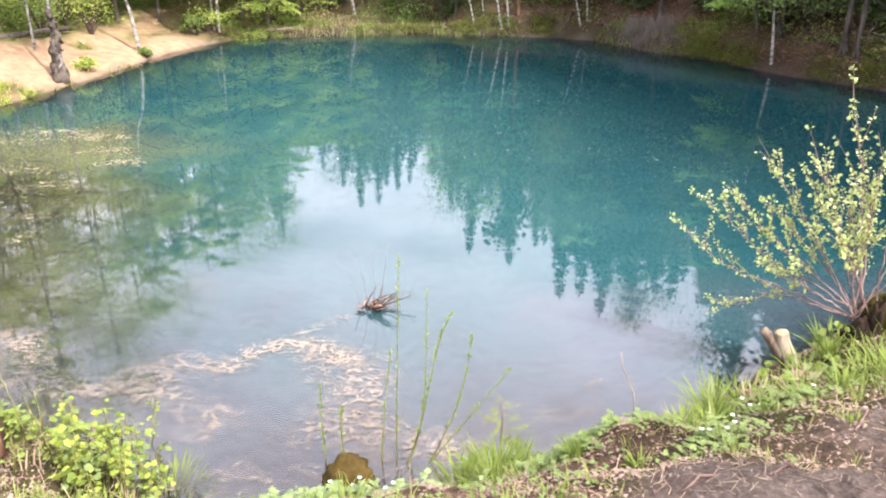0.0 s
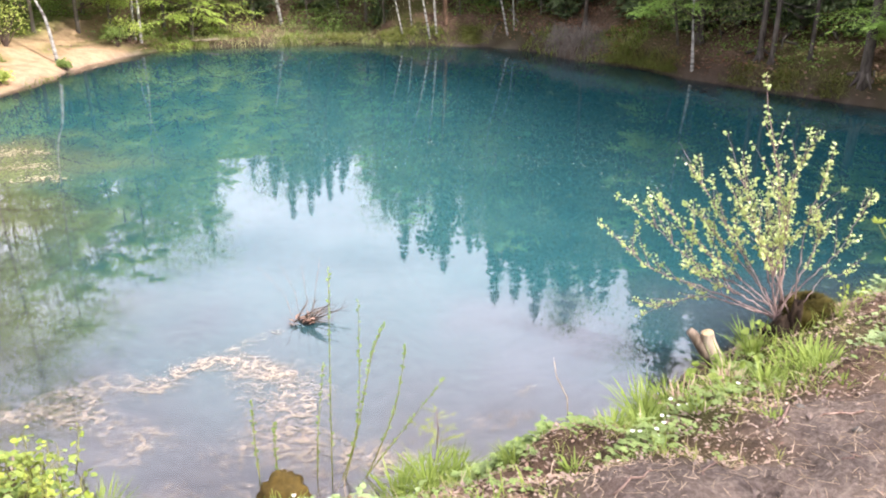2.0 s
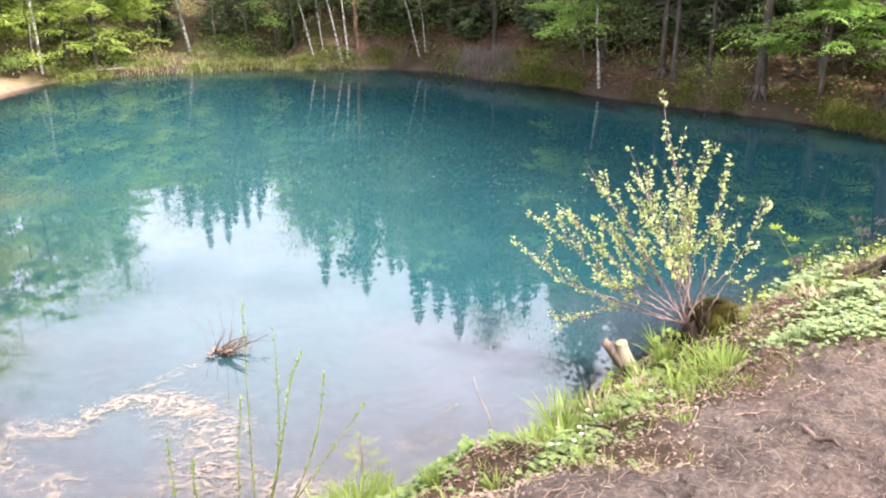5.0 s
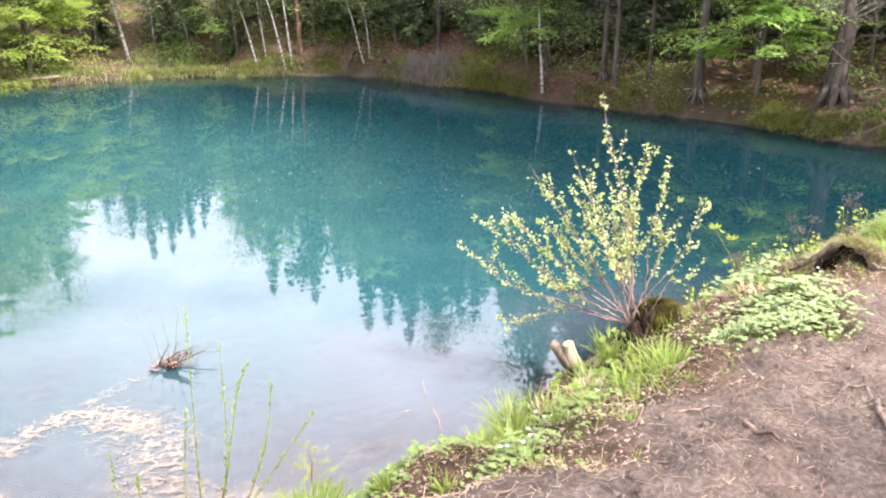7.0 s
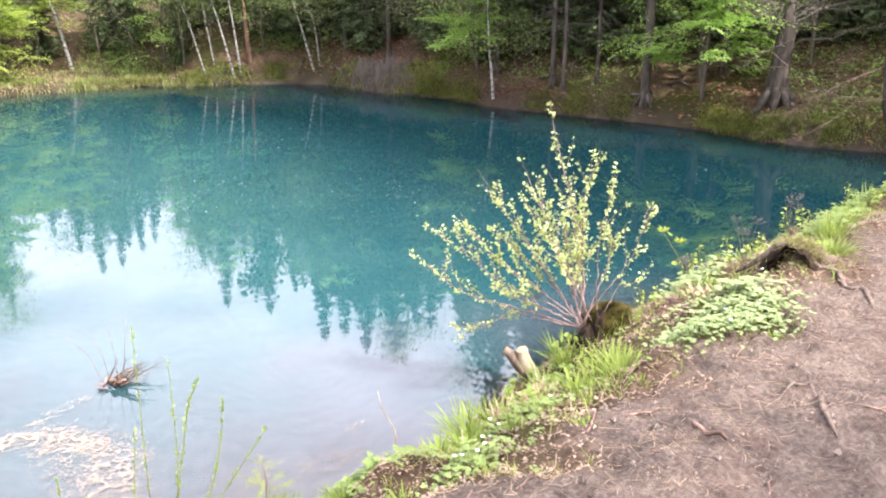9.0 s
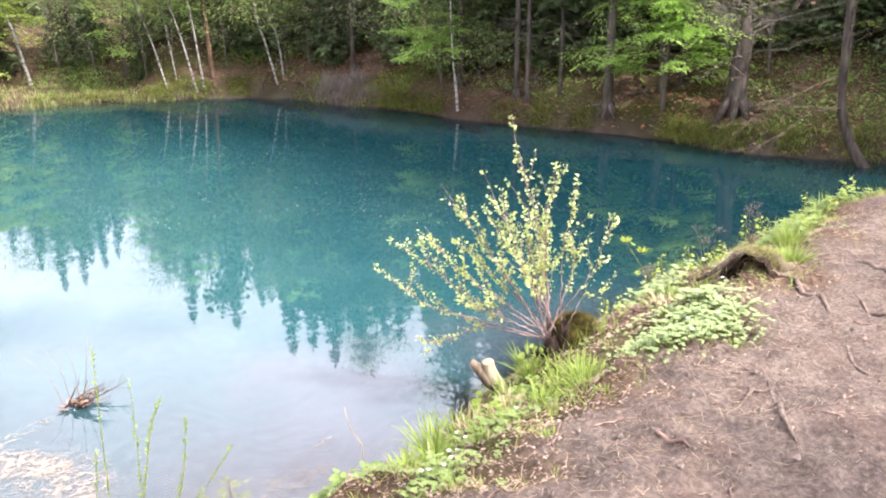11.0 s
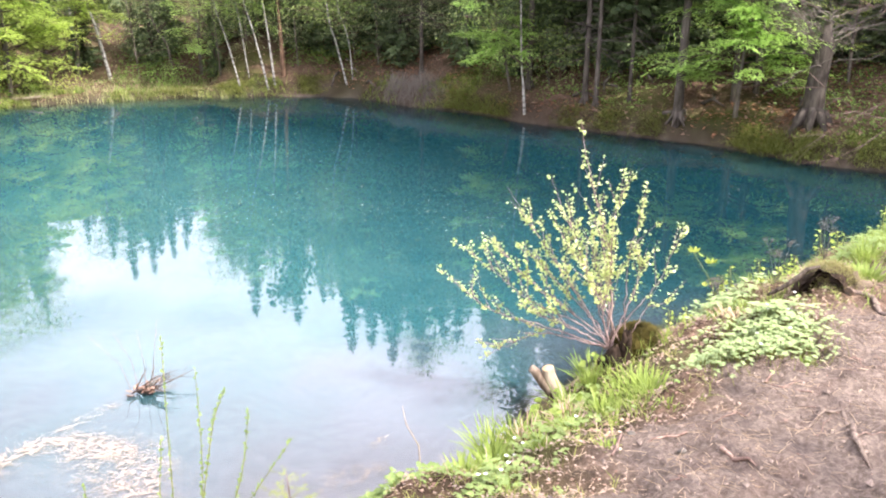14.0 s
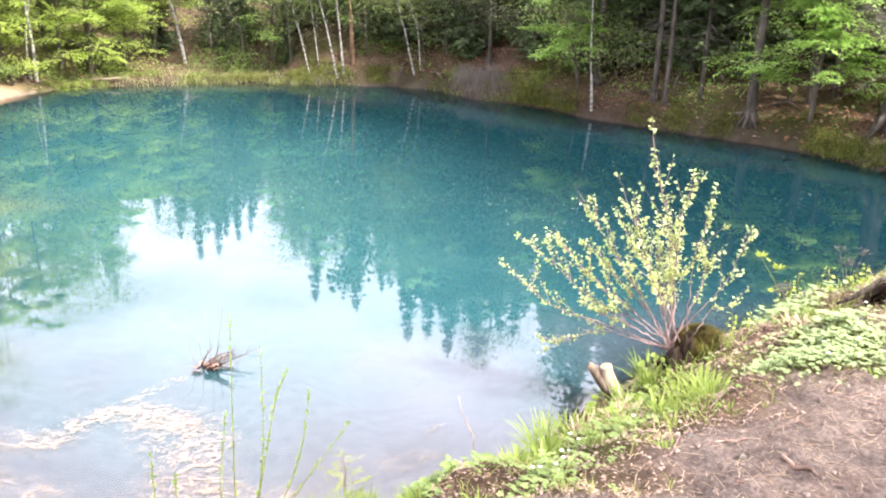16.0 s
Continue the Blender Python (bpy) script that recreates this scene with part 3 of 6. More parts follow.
def plant_tree(name, geos, barks, x, y, label, category, group="", turn=0.0, scale=1.0, sink=0.03):
    ob = thing(name, 0, 0, 0, label, category, group)
    part("trunk", geos[0], barks[0], ob)
    if geos[1].f:
        part("crown", geos[1], barks[1], ob, smooth=False, kind="stuff")
    part("branchwork", geos[2], DARK_TWIG, ob, kind="stuff")
    ob.matrix_basis = pose(x, y, ground_z(x, y) - sink, 0, 0, turn) @ Matrix.Scale(scale, 4)
    return ob


# the trees that lean over the water, one by one
def birch(x, y, stem, r0, seed, label, leaves=4200, start=0.42):
    geos = broadleaf(stem, r0 * 0.52, seed, 26, 1.4, leaves * 2.1, 0.036, False, max(start, 0.52), 0.25, 0.42)
    return plant_tree("birch_tree", geos, (BIRCH, SUNLIT_LEAF if x < -4 else BIRCH_LEAF), x, y, label, "tree", "birches on the far shore")


WHITE = "slender white-barked birch leaning over the pond edge"
birch(-1.94, 19.1, [(0, 0, -0.3), (-0.2, 0, 1.0), (-0.45, 0, 2.2), (-0.5, 0.2, 3.6)], 0.09, 1, WHITE, 2600)
birch(0.71, 17.5, [(0, 0, -0.3), (-0.25, 0, 0.9), (-0.5, 0, 1.9), (-0.6, 0.2, 3.4)], 0.042, 2, WHITE, 2200)
birch(0.88, 17.75, [(0, 0, -0.3), (-0.12, 0, 0.9), (-0.22, 0, 1.9), (-0.3, 0.3, 3.2)], 0.034, 3, WHITE, 1800)
birch(1.25, 17.32, [(0, 0, -0.3), (-0.25, 0, 1.0), (-0.55, 0, 2.2), (-0.8, 0.2, 3.9)], 0.05, 4, WHITE, 2600)
birch(1.36, 17.40, [(0, 0, -0.3), (-0.10, 0, 1.0), (-0.22, 0, 2.2), (-0.25, 0.2, 4.0)], 0.055, 5, WHITE, 2600)
birch(2.81, 16.85, [(0, 0, -0.3), (-0.25, 0, 0.8), (-0.42, 0, 1.6), (-0.5, 0.3, 4.2)], 0.05, 6, "forked white birch on the steep far bank", 2600)
birch(2.90, 16.95, [(0, 0, -0.3), (-0.08, 0, 0.8), (-0.3, 0, 1.7), (-0.2, 0.3, 3.8)], 0.035, 7, "forked white birch on the steep far bank", 1800)
birch(5.24, 13.2, [(0, 0, -0.3), (-0.06, 0, 0.4), (-0.12, 0.05, 1.4), (-0.15, 0.3, 5.4)], 0.07, 8, "white birch with a curved foot at the water")
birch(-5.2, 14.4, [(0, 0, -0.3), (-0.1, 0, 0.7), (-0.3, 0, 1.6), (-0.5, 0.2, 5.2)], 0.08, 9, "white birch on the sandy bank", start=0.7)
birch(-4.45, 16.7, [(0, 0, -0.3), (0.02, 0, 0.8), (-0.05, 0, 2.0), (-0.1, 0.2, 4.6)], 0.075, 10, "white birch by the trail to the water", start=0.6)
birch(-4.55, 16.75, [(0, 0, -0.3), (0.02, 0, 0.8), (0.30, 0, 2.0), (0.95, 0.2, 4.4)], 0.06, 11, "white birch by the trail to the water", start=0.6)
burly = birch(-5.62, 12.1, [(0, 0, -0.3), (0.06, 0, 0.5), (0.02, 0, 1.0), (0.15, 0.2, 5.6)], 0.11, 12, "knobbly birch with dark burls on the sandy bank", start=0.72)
g = Geo()
for q, w in (((0.03, -0.03, 0.46), 0.085), ((0.06, -0.01, 0.60), 0.08), ((0.0, -0.02, 0.34), 0.075), ((0.05, -0.02, 0.80), 0.07), ((0.02, -0.03, 0.95), 0.06), ((0.03, -0.02, 0.06), 0.13), ((-0.03, 0.0, 0.2), 0.09)):
    lump(g, q, (w * 0.85, w * 0.8, w * 1.3), w * 90, 0.9, 9, 12)
part("burl_bark", g, bark_material("burl_bark", (0.025, 0.02, 0.017), (0.15, 0.125, 0.105), 16, 0.6), burly, "dark swollen burls")
grove = random.Random(9)
for k in range(22):
    x, y = grove.uniform(-12, -5.6), grove.uniform(12.5, 23)
    lean = grove.uniform(-0.5, 0.5)
    h = max(2.0, min(math.hypot(x, y) * math.tan(radians(32 if x < -6.5 else 26)) - 2.4, 10) - ground_z(x, y))
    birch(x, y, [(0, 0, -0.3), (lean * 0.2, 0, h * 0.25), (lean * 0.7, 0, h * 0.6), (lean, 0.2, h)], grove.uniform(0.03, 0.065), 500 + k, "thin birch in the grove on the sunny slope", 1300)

geos = broadleaf([(0, 0, -0.3), (-0.03, 0, 1.0), (-0.06, 0, 2.0), (-0.08, 0, 4.4)], 0.055, 31, 14, 0.9, 1200, 0.14, False, 0.55)
plant_tree("pine_tree", geos, (PINE_BARK, NEEDLES), 1.55, 17.6, "pine with a bare reddish trunk", "tree")
geos = broadleaf([(0, 0, -0.3), (-0.05, 0, 0.6), (-0.35, 0, 1.3), (-0.55, 0, 2.8)], 0.035, 32, 8, 0.6, 60, 0.06, False, 0.5)
plant_tree("dead_tree", geos, (GREY_BARK, BIRCH_LEAF), -0.72, 19.4, "thin crooked grey dead tree", "tree")

BEECH = "young beech with fresh bright green leaves in layers"
def beech(x, y, stem, r0, seed, limbs, length, leaves, lean, size=0.075, start=0.3):
    geos = broadleaf(stem, r0, seed, limbs, length, leaves * (size / 0.042) ** 1.2, min(size, 0.046), True, start, 0.18, 0.30, lean)
    return plant_tree("beech_tree", geos, (GREY_BARK, GREEN_BEECH if x > -1 else BEECH_LEAF), x, y, BEECH, "tree", "young beeches round the pond")


beech(5.30, 14.05, [(0, 0, -0.3), (-0.2, -0.1, 0.6), (-0.42, -0.2, 1.2), (-0.55, -0.3, 3.4)], 0.03, 41, 20, 1.0, 13000, (-0.35, -0.3, -0.05), 0.044, 0.3)
beech(7.65, 10.75, [(0, 0, -0.3), (-0.05, -0.1, 0.7), (-0.15, -0.3, 1.4), (-0.2, -0.4, 2.6)], 0.045, 53, 26, 1.35, 18000, (-0.05, -0.35, -0.18), 0.042, 0.27)
beech(7.95, 11.25, [(0, 0, -0.3), (-0.1, -0.1, 0.9), (-0.3, -0.3, 2.0), (-0.4, -0.4, 5.0)], 0.06, 42, 28, 1.6, 22000, (-0.15, -0.45, -0.14), 0.040, 0.2)
beech(8.3, 11.2, [(0, 0, -0.3), (-0.1, -0.1, 1.0), (-0.3, -0.4, 2.0), (-0.4, -0.5, 5.2)], 0.06, 50, 18, 1.6, 9000, (-0.25, -0.45, -0.1), 0.040, 0.3)
beech(-2.7, 19.6, [(0, 0, -0.3), (0.1, -0.1, 1.0), (0.2, -0.3, 1.7), (0.3, -0.3, 2.5)], 0.05, 52, 22, 1.4, 6500, (0.1, -0.35, -0.05), 0.065, 0.35)
beech(-3.75, 17.9, [(0, 0, -0.3), (0.1, -0.1, 0.8), (0.15, -0.3, 1.5), (0.2, -0.3, 2.3)], 0.05, 43, 26, 1.6, 10000, (0.3, -0.35, -0.1), 0.06, 0.14)
beech(-4.7, 18.4, [(0, 0, -0.3), (0.1, -0.1, 0.8), (0.0, -0.3, 2.0), (0.1, -0.3, 3.7)], 0.06, 44, 26, 1.8, 9000, (0.1, -0.35, -0.1), 0.065, 0.2)
beech(-0.1, 19.3, [(0, 0, -0.3), (0.0, -0.1, 0.8), (0.1, -0.3, 1.8), (0.2, -0.3, 3.6)], 0.05, 45, 24, 1.5, 5500, (0.1, -0.3, -0.05), 0.06, 0.2)
beech(0.9, 19.2, [(0, 0, -0.3), (0.0, -0.1, 0.8), (0.1, -0.3, 1.8), (0.2, -0.3, 3.6)], 0.04, 49, 20, 1.4, 4500, (0.1, -0.3, -0.05), 0.06, 0.2)
beech(3.2, 18.6, [(0, 0, -0.3), (0.0, -0.1, 0.8), (0.1, -0.3, 2.0), (0.2, -0.3, 4.2)], 0.05, 46, 22, 1.3, 4000, (0.1, -0.3, 0), 0.06, 0.35)
beech(-7.6, 13.6, [(0, 0, -0.3), (0.1, -0.1, 0.8), (0.4, -0.3, 2.0), (0.6, -0.3, 5.6)], 0.06, 47, 26, 2.1, 7000, (0.4, -0.2, 0), 0.07, 0.3)
beech(-7.0, 16.4, [(0, 0, -0.3), (0.1, -0.1, 0.8), (0.3, -0.3, 2.0), (0.4, -0.3, 5.2)], 0.06, 48, 26, 2.1, 7000, (0.3, -0.3, 0), 0.07, 0.25)
beech(-5.9, 18.0, [(0, 0, -0.3), (0.1, -0.1, 0.8), (0.3, -0.3, 2.0), (0.4, -0.3, 5.0)], 0.05, 51, 24, 1.8, 7000, (0.2, -0.3, -0.05), 0.065, 0.15)

for k, (az, dist, h) in enumerate(((-18.5, 17.6, 4.4), (-16.6, 17.9, 4.4), (-15.2, 19.2, 4.5), (-13.4, 18.2, 3.9), (-11.8, 18.9, 3.2), (-9.6, 19.4, 2.7), (-21.0, 17.2, 4.6))):
    x, y = dist * math.sin(radians(az)), dist * math.cos(radians(az))
    h -= ground_z(x, y)
    beech(x, y, [(0, 0, -0.3), (0.05, -0.1, h * 0.3), (0.15, -0.2, h * 0.65), (0.2, -0.3, h)], 0.045, 560 + k, 30, 1.5, 15000, (0.15, -0.4, 0.0), 0.05, 0.2)

OLIVE = leaf_material("olive_willow_leaf", (0.19, 0.225, 0.10), (0.40, 0.44, 0.23), 0.5)
for k, (x, y, h) in enumerate(((0.3, 18.5, 3.4), (1.9, 18.0, 3.2), (2.3, 18.7, 3.8), (3.5, 17.3, 3.4), (4.25, 16.5, 3.2), (3.1, 17.9, 3.8), (-1.4, 19.2, 3.0), (4.9, 15.5, 3.4))):
    geos = broadleaf([(0, 0, -0.3), (-0.05, -0.05, h * 0.3), (-0.12, -0.15, h * 0.65), (-0.1, -0.2, h)], 0.022, 580 + k, 22, 1.1, 4200, 0.034, False, 0.2, 0.3, 0.4)
    plant_tree("willow_tree", geos, (GREY_BARK, OLIVE), x, y, "thin hazy young tree with olive-green leaves", "tree", "young willows on the far bank")


def trunk_tree(x, y, h, seed, bend=(0, 0), r_foot=0.2, label="tall spruce with a bare dark trunk on the bank"):
    """A grown spruce: bare trunk with a root flare, crown high up."""
    g1, g2 = spruce(h, seed, 0.17, 0.3, 0.4)
    r = random.Random(seed)
    for k in range(6):
        a = k * 1.05 + r.uniform(-0.2, 0.2)
        g1.tube([Vector((0, 0, 0.32)), Vector((math.cos(a), math.sin(a), 0)) * r_foot * 0.55 + Vector((0, 0, 0.10)), Vector((math.cos(a), math.sin(a), -0.25)) * r_foot * 1.5], [r_foot * 0.42, r_foot * 0.36, r_foot * 0.12], 6)
    g1.tube([Vector((0, 0, -0.3)), Vector((bend[0] * 0.3, bend[1] * 0.3, 1.0)), Vector((0, 0, 3.2))], [r_foot * 0.75, r_foot * 0.6, r_foot * 0.45], 10)
    for k in range(18):      # dead lower twigs
        a, z, L = r.uniform(0, 6.28), r.uniform(0.8, 0.32 * h), r.uniform(0.3, 0.9)
        g1.tube([Vector((0, 0, z)), Vector((math.cos(a) * L, math.sin(a) * L, z + r.uniform(-0.3, 0.1)))], [0.010, 0.002], 3, False)
    ob = thing("spruce_tree", 0, 0, 0, label, "tree", "spruces on the right bank")
    part("trunk", g1, SPRUCE_BARK, ob)
    part("crown", g2, NEEDLES, ob, smooth=False, kind="stuff")
    ob.matrix_basis = pose(x, y, ground_z(x, y) - 0.03, 0, 0, 20 * seed)


trunk_tree(6.95, 11.2, 6.5, 701, (0, 0), 0.11)
trunk_tree(6.06, 12.65, 6.5, 703, (0, 0), 0.07)
trunk_tree(6.17, 12.45, 6.5, 704, (0, 0), 0.055)
trunk_tree(6.62, 12.15, 5.0, 705, (0, 0), 0.045)
trunk_tree(5.55, 13.9, 6.5, 706, (0, 0), 0.09)
trunk_tree(4.15, 16.2, 5.5, 707, (0, 0), 0.06)
trunk_tree(8.9, 12.8, 7.0, 710, (0, 0), 0.10)


def leaning_tree():
    """The bent grey trunk at the end of the pond, with bare branches over the water."""
    r = random.Random(720)
    ob = thing("leaning_tree", 8.75, 7.75, ground_z(8.75, 7.75), "bent grey trunk leaning out over the bank", "tree")
    g, b = Geo(), Geo()
    pts = curve_points([(0.25, -0.2, -0.3), (0.0, 0.0, 0.15), (-0.28, 0.22, 0.75), (-0.35, 0.3, 1.4), (-0.3, 0.4, 3.0), (0, 0.5, 6.0)])
    n = len(pts)
    g.tube(pts, [0.085 * (1 - 0.7 * i / (n - 1)) for i in range(n)], 10)
    part("trunk", g, DARK_BARK, ob)
    for k in range(9):
        q = pts[int(r.uniform(0.5, 0.95) * (n - 1))]
        d = Vector((-0.7, -0.1, r.uniform(-0.35, 0.35))).normalized()
        L = r.uniform(0.8, 2.2)
        line = [q + d * L * s + Vector((r.gauss(0, 0.05), r.gauss(0, 0.05), 0.25 * math.sin(2.5 * s + k) * s)) for s in np.linspace(0, 1, 6)]
        b.tube(line, [0.008 * (1 - 0.85 * s) for s in np.linspace(0, 1, 6)], 5, False)
        for j in range(9):
            p = line[r.randint(2, 5)]
            e = (d + Vector((r.uniform(-0.6, 0.6), r.uniform(-0.6, 0.6), r.uniform(-0.6, 0.6)))).normalized()
            b.tube([p, p + e * r.uniform(0.15, 0.6)], [0.005, 0.0015], 3, False)
    part("branchwork", b, DARK_TWIG, ob, "bare grey branches", kind="stuff")


leaning_tree()


def snag(x, y):
    """The thick broken trunk on the bank: flared roots and a tangle of dead branches."""
    r = random.Random(730)
    ob = thing("dead_tree", x, y, ground_z(x, y), "thick dark broken trunk with roots and bare grey branches", "tree")
    g, b = Geo(), Geo()
    g.tube([Vector((0, 0, -0.3)), Vector((0, 0, 0.15)), Vector((0.0, 0, 0.6)), Vector((0.05, 0, 1.1)), Vector((0.08, 0.05, 1.35))], [0.17, 0.15, 0.135, 0.12, 0.05], 12)
    for k in range(8):
        a = k * 0.785 + r.uniform(-0.25, 0.25)
        L = r.uniform(0.26, 0.44)
        g.tube([Vector((math.cos(a) * 0.1, math.sin(a) * 0.1, 0.22)), Vector((math.cos(a) * 0.2, math.sin(a) * 0.2, 0.05 - 0.06 * math.sin(a))), Vector((math.cos(a) * L, math.sin(a) * L, -0.15))], [0.07, 0.06, 0.02], 6)
    part("trunk", g, DARK_BARK, ob)
    for k in range(34):
        q = Vector((0.03, 0.0, r.uniform(0.7, 1.5)))
        a = r.uniform(1.4, 4.4) if k < 22 else r.uniform(-1.2, 1)
        d = Vector((math.cos(a), math.sin(a), r.uniform(0.0, 1.2))).normalized()
        L = r.uniform(0.6, 1.9)
        line = [q + d * L * s + Vector((r.gauss(0, 0.04), r.gauss(0, 0.04), -0.16 * L * s * s + r.gauss(0, 0.03))) for s in np.linspace(0, 1, 6)]
        b.tube(line, [0.010 * (1 - 0.85 * s) for s in np.linspace(0, 1, 6)], 5, False)
        for j in range(16):
            p = line[r.randint(1, 5)]
            e = (d + Vector((r.uniform(-0.9, 0.9), r.uniform(-0.9, 0.9), r.uniform(-0.8, 0.6)))).normalized()
            b.tube([p, p + e * r.uniform(0.12, 0.5)], [0.0036, 0.0012], 3, False)
    part("branchwork", b, GREY_BARK, ob, "tangle of bare grey branches", kind="stuff")


snag(8.2, 9.75)


# ---- the wood behind: spruces and broadleaf trees on the slope ----
SKYLINE = [(-180, 30), (-60, 26), (-30, 25), (-19, 24.5), (-17, 22.5), (-12.5, 19.5), (-10.6, 14.8), (-7.9, 16.8), (-5.0, 19), (-1.8, 17), (3.2, 19),
           (6, 21), (9, 24.5), (13.7, 27), (18, 27.5), (21, 30), (32, 29), (40, 26), (70, 24), (100, 30), (180, 30)]


def skyline(az):
    return float(np.interp(az, [q[0] for q in SKYLINE], [q[1] for q in SKYLINE]))


spruces = []
for k in range(4):
    h = (6.0, 7.5, 9.0, 11.0)[k]
    ob = thing("spruce_tree", 0, 0, 0, "dark green spruce with drooping branches", "tree", "spruces in the wood")
    g1, g2 = spruce(h, 60 + k, (0.2, 0.19, 0.17, 0.16)[k], 0.04)
    part("trunk", g1, SPRUCE_BARK, ob)
    part("crown", g2, NEEDLES, ob, smooth=False, kind="stuff")
    spruces.append((ob, h))
g1, g2 = spruce(8.0, 66, 0.15, 0.04, 1.0, 1.35)
spire = thing("spruce_tree", 0, 0, 0, "tall slender dark spruce on the skyline", "tree", "spruces in the wood")
part("trunk", g1, SPRUCE_BARK, spire)
part("crown", g2, NEEDLES, spire, smooth=False, kind="stuff")
leafy = []
for k in range(3):
    geos = broadleaf([(0, 0, -0.3), (0.1, 0, 2.5), (0.0, 0.2, 5.0), (0.2, 0.1, 8.0)], 0.10, 80 + k, 30, 2.3, 5200, 0.085, k != 1, 0.2, 0.35, 0.5)
    ob = thing("woodland_tree", 0, 0, 0, "woodland tree with fresh spring foliage", "tree", "broadleaf trees in the wood")
    part("trunk", geos[0], (GREY_BARK, BIRCH, GREY_BARK)[k], ob)
    part("branchwork", geos[2], DARK_TWIG, ob, kind="stuff")
    part("crown", geos[1], (BUSH_LEAF, BIRCH_LEAF, BEECH_LEAF)[k], ob, smooth=False, kind="stuff")
    leafy.append((ob, 8.0))


def stand(kind, x, y, h, turn):
    ob, full = kind
    return copy_thing(ob, pose(x, y, ground_z(x, y) - 0.05, 0, 0, turn) @ Matrix.Scale(h / full, 4))


wood = random.Random(5)
# spruces whose tips stand out against the sky
for az, el, dist in ((2.0, 22.9, 27.0), (5.0, 23.7, 26.5), (8.9, 25.8, 25.0), (-6.0, 19.7, 29.0), (-4.7, 19.4, 31.0), (0.6, 19.8, 32.0), (-12.2, 20.2, 26.0), (12.0, 26.8, 24.0),
                     (-3.3, 18.6, 27.0), (-2.4, 18.0, 28.0), (-8.6, 16.9, 27.0), (-9.6, 15.8, 28.0), (1.1, 19.6, 29.0), (3.4, 19.6, 28.0), (-7.2, 18.2, 28.0), (-11.3, 17.5, 27.0), (6.9, 22.3, 26.0), (10.4, 25.6, 25.0)):
    x, y = dist * math.sin(radians(az)), dist * math.cos(radians(az))
    h = dist * math.tan(radians(el)) - 2.4 - ground_z(x, y)
    stand((spire, 8.0), x, y, h, wood.uniform(0, 360))
for k in range(46):
    az, dist = -15 + 31 * (k + wood.random()) / 46, wood.uniform(23, 30)
    x, y = dist * math.sin(radians(az)), dist * math.cos(radians(az))
    h = (dist * math.tan(radians(skyline(az))) - 2.4 - ground_z(x, y)) * wood.uniform(0.80, 0.97)
    if h > 0.9:
        stand(min(spruces, key=lambda s: abs(s[1] - h)) if wood.random() < 0.93 else leafy[1], x, y, h, wood.uniform(0, 360))
for k in range(16):
    x, y = wood.uniform(-3.0, 4.6), wood.uniform(19.0, 22.5)
    if x > 2:
        y -= 0.9 * (x - 2)
    stand(spruces[0] if k % 3 == 0 else leafy[k % 2], x, y, wood.uniform(1.8, 3.2), wood.uniform(0, 360))
for x, y, h in ((4.9, 15.6, 3.2), (5.6, 14.6, 3.4), (6.2, 13.9, 3.6), (6.9, 13.1, 3.8), (7.6, 12.5, 3.4), (3.9, 17.0, 3.0), (2.2, 18.6, 2.6), (0.2, 18.9, 1.7), (-0.9, 20.3, 2.2), (8.9, 12.0, 3.6),
                (7.2, 14.2, 4.2), (9.6, 11.4, 3.8), (10.4, 10.2, 3.6), (11.0, 9.0, 3.4), (6.4, 15.2, 4.0), (-1.5, 20.0, 1.9)):
    stand(spruces[0 if h < 3.3 else 1], x, y, h, wood.uniform(0, 360))
placed = []
for tries in range(2600):
    az, back = wood.uniform(-42, 66), 1.3 + 17 * wood.random() ** 2.2
    dist = 6.0
    while dist < 40:      # walk outwards until that far behind the shore
        x, y = dist * math.sin(radians(az)), dist * math.cos(radians(az))
        if y > 6.2 + 0.12 * x and not inside(np.array([x]), np.array([y]), SHORE)[0] and float(distance(np.array([x]), np.array([y]), FAR_LINE)[0]) >= back:
            break
        dist += 0.5
    if (x < -3.2 and back < 2.6) or (-4.5 < x < 0.6 and back < 2.2) or any((x - p) ** 2 + (y - q) ** 2 < (0.75 + 0.04 * back) ** 2 for p, q in placed):
        continue
    if (x > 8.5 and y < 8.2 and x < 10.5) or y < 7:
        continue
    placed.append((x, y))
    room = dist * math.tan(radians(skyline(az))) - 2.4 - ground_z(x, y)
    h = max(1.3, min(room * (wood.uniform(0.66, 0.92) if -16 < az < 17 else wood.uniform(0.7, 0.98)), 13))
    leaf_share = 0.8 if x < -3 else 0.42 if x < 2.5 else 0.08
    if wood.random() > leaf_share:
        stand(min(spruces, key=lambda s: abs(s[1] - h)), x, y, h, wood.uniform(0, 360))
    else:
        stand(leafy[2 if x < -3 and wood.random() < 0.7 else wood.randrange(3)], x, y, h, wood.uniform(0, 360))
    if len(placed) > 170:
        break
# several of these stand out of view, added to keep sun off the right bank
for x, y, h in ((11.8, 7.4, 6.0), (13.0, 6.4, 7.0), (12.6, 8.6, 7.0), (14.0, 7.6, 8.0), (11.4, 5.4, 7.0), (12.6, 4.4, 7.5), (10.8, 7.3, 5.2), (10.6, 8.6, 4.2), (11.0, 6.3, 6.2), (10.2, 10.9, 3.6), (11.2, 10.4, 4.2), (11.9, 9.6, 4.6), (10.9, 12.2, 5.0), (12.6, 11.2, 5.5), (9.7, 12.4, 4.4), (13.4, 10.0, 5.5), (9.2, 11.6, 3.4)):      # the dark corner at the end of the pond
    stand(min(spruces, key=lambda s: abs(s[1] - h)), x, y, h, wood.uniform(0, 360))
